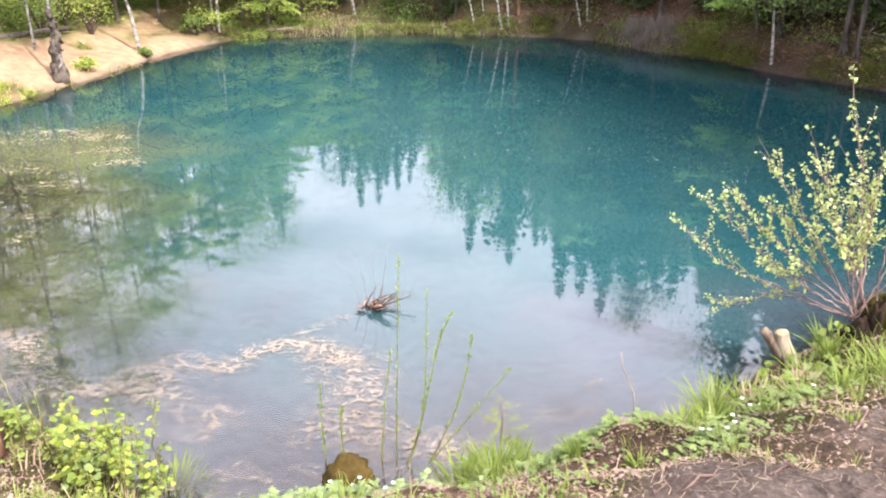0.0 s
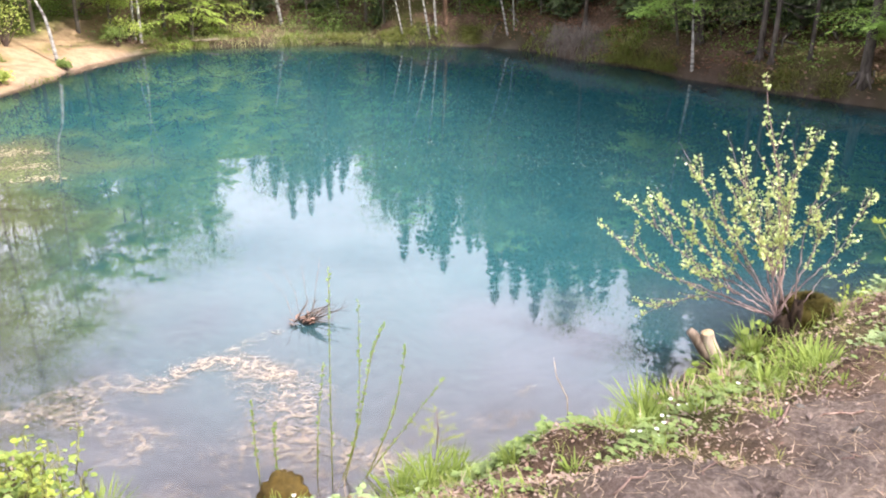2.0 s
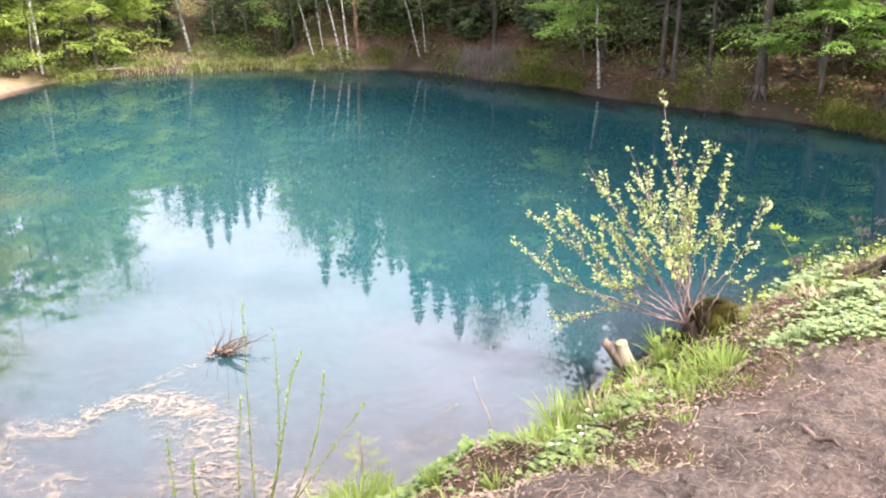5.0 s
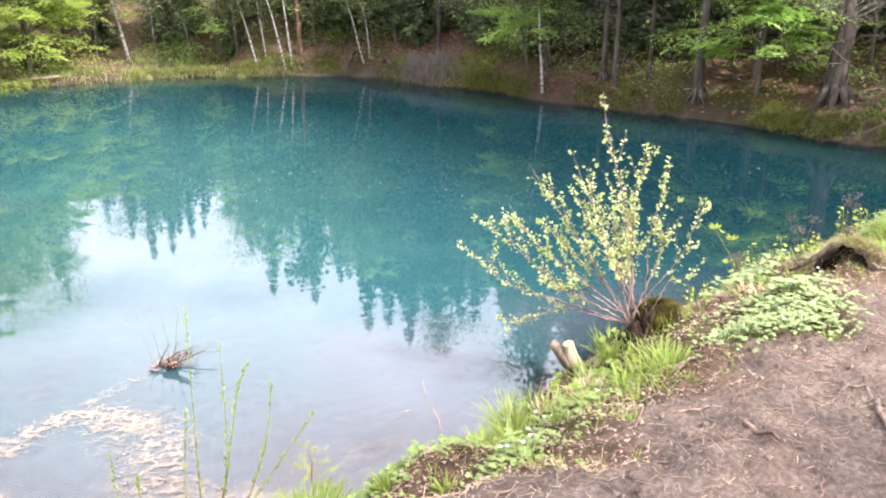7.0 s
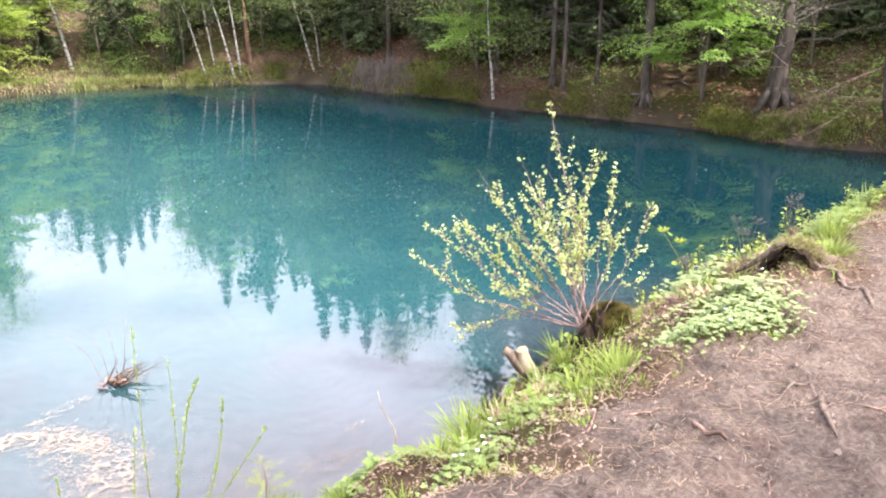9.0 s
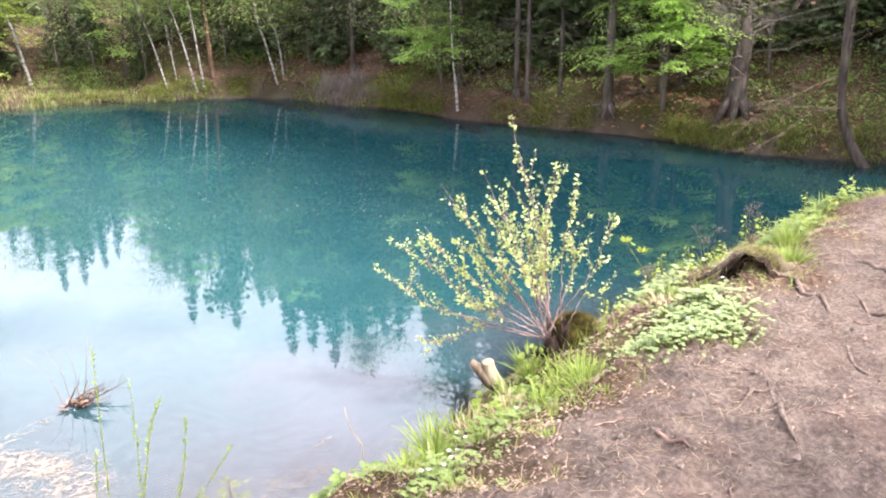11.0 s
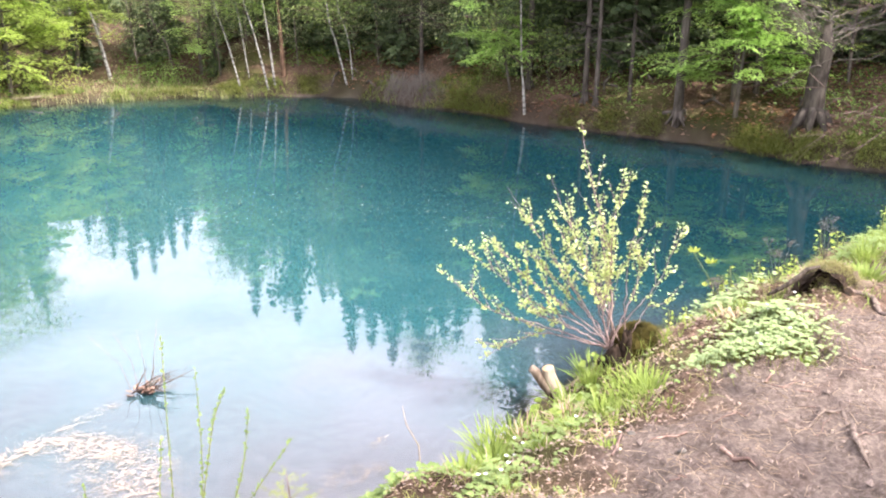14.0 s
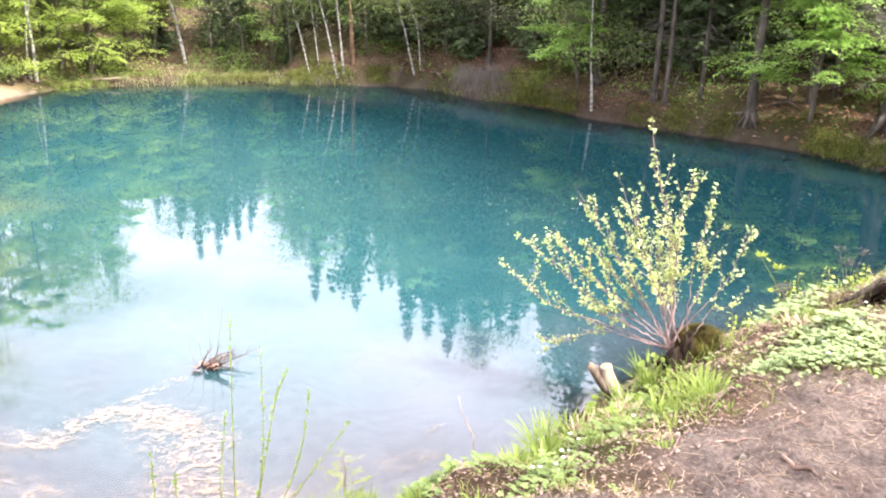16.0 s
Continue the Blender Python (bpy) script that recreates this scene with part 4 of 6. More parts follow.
for ob, h in spruces + leafy + [(spire, 8.0)]:
    x, y = wood.uniform(-12, 16), wood.uniform(29, 33)
    ob.matrix_basis = pose(x, y, ground_z(x, y) - 0.05) @ Matrix.Scale(0.5, 4)


# ---- more materials for the near bank ----
SHRUB_LEAF = leaf_material("shrub_leaf", (0.27, 0.36, 0.09), (0.61, 0.65, 0.29), 0.42, 0.32, 0.7)
ANEMONE_LEAF = leaf_material("anemone_leaf", (0.15, 0.22, 0.085), (0.38, 0.46, 0.22), 0.4)
HERB_LEAF = leaf_material("herb_leaf", (0.11, 0.175, 0.045), (0.30, 0.38, 0.14), 0.42)
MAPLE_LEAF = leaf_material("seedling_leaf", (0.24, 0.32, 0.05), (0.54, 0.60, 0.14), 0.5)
DEAD_LEAF = leaf_material("dead_leaf", (0.10, 0.055, 0.04), (0.36, 0.24, 0.185), 0.2, 0.8)
FLAKE = leaf_material("floating_flakes", (0.24, 0.19, 0.155), (0.56, 0.48, 0.41), 0.2, 0.7)
BUSH_GRASS = leaf_material("olive_grass", (0.085, 0.115, 0.022), (0.23, 0.27, 0.07), 0.35)
GREY_STRAW = leaf_material("grey_straw", (0.08, 0.068, 0.058), (0.20, 0.175, 0.15), 0.2, 0.8)
PAD = leaf_material("drifting_leaf", (0.16, 0.14, 0.085), (0.36, 0.32, 0.21), 0.2, 0.7)
RUST_LEAF = leaf_material("rust_leaf", (0.12, 0.055, 0.03), (0.38, 0.20, 0.12), 0.25, 0.8)
STRAW = leaf_material("dry_straw", (0.22, 0.155, 0.10), (0.54, 0.42, 0.31), 0.25, 0.8)
PETAL = leaf_material("white_petal", (0.70, 0.70, 0.66), (0.85, 0.85, 0.82), 0.3, 0.6)
SHOOT = bark_material("shoot_bark", (0.16, 0.105, 0.10), (0.34, 0.25, 0.225), 30)
WILLOW_BARK = bark_material("willow_bark", (0.10, 0.11, 0.03), (0.24, 0.24, 0.08), 40)
ROTTEN = bark_material("rotten_wood", (0.008, 0.006, 0.005), (0.04, 0.027, 0.019), 22, 0.3, 0.9)
BARE_WOOD = bark_material("bare_wood", (0.20, 0.155, 0.115), (0.46, 0.385, 0.30), 18, 0.2, 0.4)
ROOT = bark_material("root_bark", (0.075, 0.055, 0.047), (0.19, 0.15, 0.125), 30, 0.6)
MOSS = plain_material("moss", (0.020, 0.019, 0.006), (0.080, 0.065, 0.017), 60, 0.95)
ROCK_MOSS = plain_material("mossy_stone", (0.022, 0.018, 0.007), (0.10, 0.066, 0.018), 35, 0.9)
STONE = plain_material("grey_stone", (0.05, 0.046, 0.042), (0.14, 0.125, 0.11), 25, 0.9)


def heights(xs, ys):
    return land(np.array(xs), np.array(ys))[0]


def single(name, geo, mat, label, category, group="", kind="", smooth=True, at=(0, 0, 0)):
    ob = new(name, geo.mesh(name, mat, smooth))
    ob.location = at
    return tagged(ob, label, category, group, kind)


# ---- the sprouting stump: an old stump with leafy shoots over the water ----
def sprouting_stump():
    r = random.Random(11)
    bx, by, bz = 2.10, 3.66, 0.42
    ob = thing("shrub", bx, by, bz, "leafy yellow-green shrub sprouting from a mossy stump", "shrub")
    stump, moss = Geo(), Geo()
    lump(stump, (-0.05, -0.06, -0.01), (0.075, 0.06, 0.10), 1, 0.7, 14, 20)
    lump(stump, (0.03, -0.05, 0.05), (0.036, 0.04, 0.14), 2, 0.7, 14, 18)
    part("stump", stump, ROTTEN, ob, "dark rotten stump")
    lump(moss, (0.15, 0.05, 0.06), (0.15, 0.09, 0.115), 3, 0.6, 14, 24)
    for _ in range(2800):
        a, t = r.uniform(0, 6.28), r.uniform(0, 1.5)
        q = Vector((0.15 + 0.145 * math.cos(a) * math.sin(t), 0.05 + 0.088 * math.sin(a) * math.sin(t), 0.06 + 0.11 * math.cos(t)))
        moss.blade(q, spread(r, (math.cos(a), math.sin(a), 1.0)), r.uniform(0.02, 0.055), 0.0018, 0.4, 2)
    part("moss", moss, MOSS, ob, "brown-green cushion of moss")
    leaves = Geo()

    def node_leaves(q, way_, n):
        """A spur of a few rounded, hanging leaves at a bud."""
        for _ in range(n):
            w = (Vector(way_) * 0.5 + Vector((r.uniform(-1, 1), r.uniform(-1, 1), r.uniform(-1.0, 0.35)))).normalized()
            z = r.uniform(0.010, 0.023)
            leaves.leaf(q + w * r.uniform(0.002, 0.014), w * z, w.cross(spread(r, (0, -0.6, 0.7))).normalized() * z * r.uniform(0.36, 0.5), 0.25, True)

    def line_at(pts, s):
        s = min(max(s, 0), 0.9999) * (len(pts) - 1)
        return pts[int(s)].lerp(pts[int(s) + 1], s % 1)

    def shoot_line(points):
        pts = curve_points(points)
        return [p + Vector((r.gauss(0, 0.004), r.gauss(0, 0.004), r.gauss(0, 0.003))) for p in pts]

    def grow(mid, tip, low=0.3, bare=1.0, twigs=7, thick=0.0052):
        """One shoot from the stump through mid to tip, leafy from low to bare of its length, with side twigs."""
        mid, tip = Vector(mid), Vector(tip)
        foot = Vector((r.uniform(-0.05, 0.06), r.uniform(0.0, 0.08), 0.06))
        pts = shoot_line([foot, foot.lerp(mid, 0.5) + Vector((0, 0, 0.01)), mid, mid.lerp(tip, 0.55) + Vector((r.gauss(0, 0.012), 0, r.gauss(0, 0.012))), tip])
        n = len(pts)
        g = Geo()
        g.tube(pts, [thick * (1 - 0.82 * i / (n - 1)) for i in range(n)], 6)
        length = sum((pts[i + 1] - pts[i]).length for i in range(n - 1))
        for j in range(int(length * (bare - low) / 0.027)):
            s = low + (bare - low) * r.random() ** 0.85
            node_leaves(line_at(pts, s), (0, 0, 0.2), r.randint(2, 4))
        node_leaves(line_at(pts, bare), (0, 0, 0.6), 4)
        for j in range(int(twigs * 1.5)):
            s = r.uniform(low * 0.7, 0.85)
            q = line_at(pts, s)
            d = (line_at(pts, s + 0.1) - q).normalized()
            d = (d + Vector((r.uniform(-0.8, 0.8), r.uniform(-0.8, 0.8), r.uniform(-0.1, 0.7)))).normalized()
            L = r.uniform(0.08, 0.38) * (1.25 - s)
            end = q + d * L + Vector((0, 0, 0.22 * L))
            g.tube([q, q.lerp(end, 0.5) + Vector((r.gauss(0, 0.006), 0, r.gauss(0, 0.006))), end], [0.0024, 0.0018, 0.0008], 4, False)
            for i in range(max(2, int(L / 0.022))):
                node_leaves(q.lerp(end, r.uniform(0.25, 1.0)), d, r.randint(1, 3))
        part("shoot", g, SHOOT, ob)

    grow((-0.03, 0.10, 0.62), (-0.20, 0.19, 1.30), 0.28, 0.98, 11, 0.008)
    grow((-0.14, 0.16, 0.52), (-0.32, 0.26, 0.99), 0.3, 1.0, 9)
    grow((-0.25, 0.22, 0.48), (-0.52, 0.37, 0.93), 0.35, 0.86, 9)
    grow((-0.34, 0.27, 0.35), (-0.63, 0.43, 0.65), 0.35, 1.0, 9)
    grow((-0.40, 0.30, 0.29), (-0.78, 0.51, 0.60), 0.38, 1.0, 9)
    grow((-0.57, 0.39, 0.20), (-0.85, 0.54, 0.43), 0.5, 1.0, 6)
    grow((-0.34, 0.27, 0.09), (-0.61, 0.41, -0.08), 0.4, 1.0, 6)
    grow((0.06, 0.05, 0.57), (0.12, 0.02, 0.99), 0.35, 1.0, 4)
    grow((-0.02, 0.10, 0.65), (0.01, 0.08, 1.05), 0.3, 1.0, 8)
    grow((0.11, 0.03, 0.42), (0.10, 0.03, 0.64), 0.4, 1.0, 7)
    grow((0.20, -0.02, 0.44), (0.31, -0.08, 0.77), 0.45, 1.0, 3)
    grow((-0.13, 0.16, 0.48), (-0.32, 0.26, 0.81), 0.35, 1.0, 8)
    grow((-0.06, 0.12, 0.37), (-0.12, 0.15, 0.76), 0.35, 1.0, 9)
    grow((-0.12, 0.02, 0.40), (-0.26, -0.04, 0.66), 0.4, 1.0, 9)
    grow((-0.20, 0.30, 0.34), (-0.40, 0.48, 0.55), 0.4, 1.0, 8)
    grow((0.02, 0.20, 0.40), (0.04, 0.34, 0.70), 0.35, 1.0, 8)
    grow((-0.30, 0.10, 0.22), (-0.52, 0.16, 0.34), 0.45, 1.0, 7)
    grow((0.17, 0.0, 0.30), (0.27, -0.05, 0.36), 0.6, 1.0, 2, 0.004)
    part("leaves", leaves, SHRUB_LEAF, ob, smooth=False, kind="stuff")


sprouting_stump()


# ---- the sawn-off sapling by the water ----
def sawn_stump():
    ob = thing("tree_stump", 1.74, 3.68, 0.08, "short sawn sapling stump with pale bare wood", "stump")
    wood_, cut, side = Geo(), Geo(), Geo()
    line = curve_points([(0.15, -0.09, -0.06), (0.11, -0.06, 0.05), (0.04, 0.0, 0.18), (0.0, 0.03, 0.27), (-0.01, 0.035, 0.32)])
    n = len(line)
    wood_.tube(line, [0.050 - 0.017 * i / (n - 1) for i in range(n)], 12, False)
    part("stem", wood_, BARE_WOOD, ob)
    cut.tube([line[-1] - Vector((0, 0, 0.004)), line[-1] + Vector((-0.002, 0, 0.005))], [0.0335, 0.031], 12)
    part("cut_face", cut, plain_material("sawn_face", (0.30, 0.20, 0.11), (0.50, 0.38, 0.23), 90), ob, "sawn yellowish face")
    side.tube([Vector((0.03, 0.0, 0.15)), Vector((-0.03, 0.03, 0.23)), Vector((-0.075, 0.05, 0.30)), Vector((-0.10, 0.06, 0.325))], [0.030, 0.029, 0.027, 0.021], 9)
    part("side_stem", side, bark_material("weathered_wood", (0.07, 0.05, 0.04), (0.24, 0.19, 0.145), 18, 0.2, 0.5), ob, "darker forked stub")


sawn_stump()


# ---- the hollow under the edge of the path, roofed by rotten wood, earth and grass ----
def hollow_stump():
    r = random.Random(14)
    x, y = 3.24, 3.48
    ob = thing("rotten_stump", x, y, ground_z(x, y) - 0.02, "dark hollow rotten stump under a lip of earth and grass", "stump")
    shell, lip, cap, blades = Geo(), Geo(), Geo(), Geo()
    rows, cols = 12, 26
    for side in (0, 1):      # a rotten hood open towards the path, with an inner and an outer face
        base_ = len(shell.v)
        for i in range(rows + 1):
            up = math.radians(92) * i / rows
            for k in range(cols + 1):
                ph = math.radians(-115 + 230 * k / cols)
                n = Vector((math.sin(ph) * math.cos(up), math.cos(ph) * math.cos(up), math.sin(up)))
                s = (1 - 0.17 * side) * (1 + 0.22 * noise.noise(n * 2.3) + 0.14 * noise.noise(n * 7.0 + Vector((4, 0, 0))))
                shell.v.append(Vector((n.x * 0.22 * s, n.y * 0.17 * s, n.z * 0.19 * s - 0.04)))
        for i in range(rows):
            for k in range(cols):
                p = base_ + i * (cols + 1) + k
                shell.f.append((p, p + 1, p + cols + 2, p + cols + 1))
    part("wood", shell, ROTTEN, ob, "black rotten hollow")
    lip.tube([Vector((-0.40, -0.12, -0.04)), Vector((-0.30, -0.10, 0.02)), Vector((-0.21, -0.07, 0.09)), Vector((-0.14, -0.03, 0.16)), Vector((-0.05, 0.0, 0.19))], [0.010, 0.017, 0.020, 0.017, 0.008], 9)
    part("bark_lip", lip, bark_material("dark_root", (0.03, 0.024, 0.019), (0.13, 0.105, 0.085), 26, 0.3, 0.9), ob, "grey-brown strip of bark")
    lump(cap, (0.06, 0.18, -0.03), (0.20, 0.12, 0.17), 9, 0.6, 14, 26)
    part("earth_cap", cap, plain_material("dry_earth", (0.06, 0.046, 0.034), (0.17, 0.13, 0.095), 60), ob, "dry brown earth")
    for _ in range(1500):
        a, s = r.uniform(0, 6.28), r.random() ** 0.5
        q = Vector((0.04 + 0.22 * s * math.cos(a), 0.16 + 0.14 * s * math.sin(a), 0.17 * math.sqrt(max(0, 1 - s * s))))
        blades.blade(q, (r.gauss(0, 0.5), r.gauss(-0.3, 0.5), 0.8), r.uniform(0.03, 0.09), 0.0022, r.uniform(0.3, 1.0), 2)
    part("dry_grass", blades, leaf_material("half_dry_grass", (0.13, 0.12, 0.045), (0.42, 0.38, 0.17), 0.35), ob, "half-dry grass on top", smooth=False, kind="stuff")
    ob.matrix_basis = pose(x, y, ground_z(x, y) - 0.02, 0, 0, -42) @ Matrix.Diagonal((0.70, 0.70, 0.80, 1))


hollow_stump()


# ---- roots, sticks and stones on the path ----
def root(points, r0, label="grey-brown tree root crossing the path"):
    g = Geo()
    line = rounded(points, 6)
    zs = heights(line[:, 0], line[:, 1])
    n = len(line)
    pts = [Vector((q[0], q[1], z + r0 * (0.5 * math.sin(math.pi * i / (n - 1)) - 0.25))) for i, (q, z) in enumerate(zip(line, zs))]
    g.tube(pts, [r0 * (0.35 + 0.65 * math.sin(math.pi * (0.15 + 0.85 * i / (n - 1)))) for i in range(n)], 8)
    single("root", g, ROOT, label, "root", "roots on the path")


root([(2.12, 2.30), (2.30, 2.35), (2.43, 2.37), (2.52, 2.40)], 0.007)
root([(2.44, 2.40), (2.36, 2.25), (2.25, 2.10), (2.22, 1.98)], 0.013, "grey knotty root standing out of the path")
root([(3.98, 3.55), (3.92, 3.31), (3.84, 3.10), (3.8, 2.8)], 0.018)
root([(3.30, 3.45), (3.40, 3.30), (3.30, 3.02), (3.19, 2.79)], 0.015, "dark root running from the hollow stump")
root([(2.98, 2.52), (2.91, 2.40), (2.88, 2.30)], 0.011)
root([(3.55, 3.10), (3.40, 2.75), (3.45, 2.40)], 0.009)


def stick(x, y, length, turn, r0, lift=0.004):
    g = Geo()
    rr = random.Random(int(x * 1000 + y * 77))
    a = radians(turn)
    pts = []
    for i in range(6):
        s = i / 5 - 0.5
        px, py = x + s * length * math.cos(a) + rr.gauss(0, 0.006), y + s * length * math.sin(a) + rr.gauss(0, 0.006)
        pts.append((px, py))
    zs = heights([q[0] for q in pts], [q[1] for q in pts])
    g.tube([Vector((q[0], q[1], z + r0 * 0.6)) for q, z in zip(pts, zs)], [r0, r0, r0 * 0.95, r0 * 0.9, r0 * 0.7, r0 * 0.4], 6)
    single("stick", g, TWIG, "small fallen stick on the trodden path", "stick", "sticks on the path")


rs = random.Random(21)
for _ in range(110):
    x = rs.uniform(0.4, 3.6)
    y = rs.uniform(0.9, 3.3)
    if land(np.array([x]), np.array([y]))[1][0] > 0.6:
        stick(x, y, rs.uniform(0.05, 0.22), rs.uniform(0, 180), rs.uniform(0.0015, 0.005))
stick(1.77, 2.11, 0.15, -75, 0.010)
for k in range(14):
    x, y = rs.uniform(0.6, 3.4), rs.uniform(1.0, 3.0)
    if land(np.array([x]), np.array([y]))[1][0] > 0.6:
        g, s = Geo(), rs.uniform(0.008, 0.024)
        lump(g, (0, 0, 0), (s, s * rs.uniform(0.6, 1), s * 0.6), k, 0.4, 6, 9)
        single("pebble", g, STONE, "small grey stone set in the path", "stone", "stones on the path", at=(x, y, ground_z(x, y) + s * 0.15))


# ---- mossy boulder, sunken post and log at the water's edge ----
g = Geo()
lump(g, (0, 0, 0), (0.12, 0.11, 0.135), 5, 0.35, 16, 24)
single("boulder", g, ROCK_MOSS, "rounded boulder covered in ochre-green moss", "rock", at=(-0.42, 3.02, 0.0))
g = Geo()
g.tube([Vector((-0.16, -0.1, 0.0)), Vector((0, 0, 0.05)), Vector((0.07, 0.03, 0.06))], [0.12, 0.115, 0.11], 14)
single("log", g, bark_material("reddish_log", (0.10, 0.045, 0.03), (0.32, 0.18, 0.12), 20), "reddish-brown weathered log end on the bank", "log", at=(-1.93, 2.86, ground_z(-1.93, 2.86) + 0.06))


# ---- stranded twigs in the water ----
def twig_clump():
    r = random.Random(31)
    ob = thing("brushwood", -0.44, 4.78, 0.0, "tangle of dead twigs stranded in the water", "brushwood")
    for k in range(16):
        g = Geo()
        a = r.uniform(-0.2, 1.9)
        L = r.uniform(0.08, 0.30) * (1.2 if 0.3 < a < 0.9 else 0.7)
        start = Vector((r.uniform(-0.09, 0.02), r.uniform(-0.03, 0.03), r.uniform(-0.02, 0.03)))
        d = Vector((math.cos(a), r.uniform(-0.3, 0.3), max(0.05, math.sin(a)) * r.uniform(0.4, 1.0))).normalized()
        mid = start + d * L * 0.5 + Vector((0, 0, r.uniform(-0.02, 0.03)))
        g.tube([start, mid, start + d * L], [0.006, 0.004, 0.0015], 5)
        for j in range(3):
            q = start.lerp(start + d * L, r.uniform(0.4, 0.9))
            e = (d + Vector((r.uniform(-0.6, 0.6), r.uniform(-0.5, 0.5), r.uniform(-0.5, 0.8)))).normalized()
            g.tube([q, q + e * L * 0.35], [0.002, 0.0008], 3, False)
        part("twig", g, DARK_TWIG if k % 3 else GREY_BARK, ob)
    g = Geo()
    for k in range(26):
        a = r.uniform(0, 6.28)
        g.leaf((r.uniform(-0.1, 0.05), r.uniform(-0.04, 0.04), r.uniform(0.0, 0.05)), Vector((math.cos(a), math.sin(a), 0.3)) * 0.06, Vector((-math.sin(a), math.cos(a), 0.2)) * 0.014)
    part("dead_leaves", g, DEAD_LEAF, ob, smooth=False, kind="stuff")
    for tip, n in (((0.10, 0.02, 0.46), 0), ((-0.02, 0.0, 0.42), 0), ((-0.16, 0.05, 0.40), 0), ((-0.30, 0.1, 0.36), 0)):
        g = Geo()
        tip = Vector(tip)
        g.tube([Vector((tip.x * 0.2, 0, -0.1)), tip * 0.5 + Vector((0.01, 0, 0)), tip], [0.0018, 0.0014, 0.0007], 4)
        part("stem", g, TWIG, ob)


twig_clump()


# ---- willow shoots with small buds ----
def willow(x, y, stems):
    r = random.Random(41)
    ob = thing("willow", x, y, 0, "upright thin willow shoots with small green buds", "shrub")
    for points in stems:
        g, buds = Geo(), Geo()
        line = rounded([(p[0], p[1]) for p in points], 6)
        pts = [Vector((q[0] - x, 0.02 * math.sin(3 * q[1] + points[0][0] * 9), q[1])) for q in line]
        n = len(pts)
        g.tube(pts, [0.0036 * (1 - 0.7 * i / (n - 1)) for i in range(n)], 5)
        shoot = part("shoot", g, WILLOW_BARK, ob)
        for i in range(int(n * 4.5)):
            s = r.uniform(0.25, 1) * (n - 1.001)
            q = pts[int(s)].lerp(pts[int(s) + 1], s % 1)
            w = (Vector((r.uniform(-1, 1), r.uniform(-1, 1), r.uniform(0.3, 1.4)))).normalized()
            z = r.uniform(0.010, 0.022)
            buds.leaf(q, w * z, w.orthogonal().normalized() * z * 0.3)
        part("budding", buds, HERB_LEAF, shoot, smooth=False, kind="stuff")


willow(-0.15, 3.19, [[(-0.29, -0.12), (-0.27, 0.25), (-0.23, 0.60)], [(-0.22, -0.12), (-0.205, 0.5), (-0.19, 1.04)],
                     [(-0.21, -0.10), (-0.12, 0.15), (-0.08, 0.42), (-0.07, 0.89)], [(-0.17, -0.05), (-0.10, 0.22), (-0.02, 0.62), (0.04, 0.77)],
                     [(-0.08, -0.05), (0.05, 0.26), (0.10, 0.45), (0.13, 0.66)], [(-0.10, -0.05), (0.10, 0.22), (0.31, 0.50)],
                     [(-0.55, -0.1), (-0.56, 0.2), (-0.555, 0.42)], [(-0.46, -0.1), (-0.47, 0.14), (-0.46, 0.30)]])


# ---- floating mats of pale flakes, and scattered leaves on the open water ----
def flake(g, r, x, y, s, z=0.004):
    a = r.uniform(0, 6.28)
    c, d = Vector((math.cos(a), math.sin(a), r.uniform(-0.12, 0.12))), Vector((-math.sin(a), math.cos(a), r.uniform(-0.12, 0.12)))
    n = r.randint(4, 6)
    b = len(g.v)
    w = r.uniform(0.15, 0.6)
    for k in range(n):
        t = 2 * math.pi * k / n
        q = c * math.cos(t) * s * r.uniform(0.7, 1.2) + d * math.sin(t) * s * w * r.uniform(0.7, 1.2)
        g.v.append(Vector((x + q.x, y + q.y, z + abs(q.z) + r.uniform(0, 0.004))))
    g.f.append(tuple(range(b, b + n)))


def mat(points, width, n, seed, label="pale flakes of dead plants floating on the water", lo=0.0009, hi=0.0040):
    r = random.Random(seed)
    fine = hi < 0.01
    n = int(n * 9) if fine else int(n * 1.5)
    g = Geo()
    line = rounded(points, 10)
    for _ in range(n):
        q = line[r.randrange(len(line))]
        x, y = q[0] + r.gauss(0, width * 0.5), q[1] - 0.03 + r.gauss(0, width * 0.42)
        lace = abs(noise.noise(Vector((x * 6, y * 9, seed))) + 0.6 * noise.noise(Vector((x * 17, y * 24, seed))))
        if fine and lace > 0.115 and r.random() > 0.10 or not fine and lace > 0.25:
            continue
        flake(g, r, x, y, r.uniform(lo, hi))
    for _ in range(n // 160):
        q = line[r.randrange(len(line))]
        x, y, a = q[0] + r.gauss(0, width * 0.4), q[1] + r.gauss(0, width * 0.4), r.uniform(0, 6.28)
        g.tube([Vector((x, y, 0.006)), Vector((x + 0.04 * math.cos(a), y + 0.025 * math.sin(a), 0.008))], [0.0011, 0.0007], 3, False)
    single("floating_debris", g, PAD if hi > 0.01 else FLAKE, label, "debris", "mats of floating debris", "stuff", smooth=False)


mat([(-1.75, 3.95), (-1.48, 4.14), (-1.28, 4.07)], 0.12, 800, 1)
mat([(-1.55, 4.0), (-1.48, 3.81), (-1.26, 3.62), (-1.10, 3.56), (-1.24, 3.40)], 0.14, 1300, 2)
mat([(-1.24, 4.02), (-1.08, 4.24), (-0.89, 4.34), (-0.68, 4.26), (-0.50, 4.12)], 0.12, 2400, 3)
mat([(-0.75, 4.2), (-0.50, 4.08), (-0.42, 3.80), (-0.44, 3.55), (-0.33, 3.42), (-0.12, 3.33), (0.08, 3.3)], 0.21, 6800, 4)
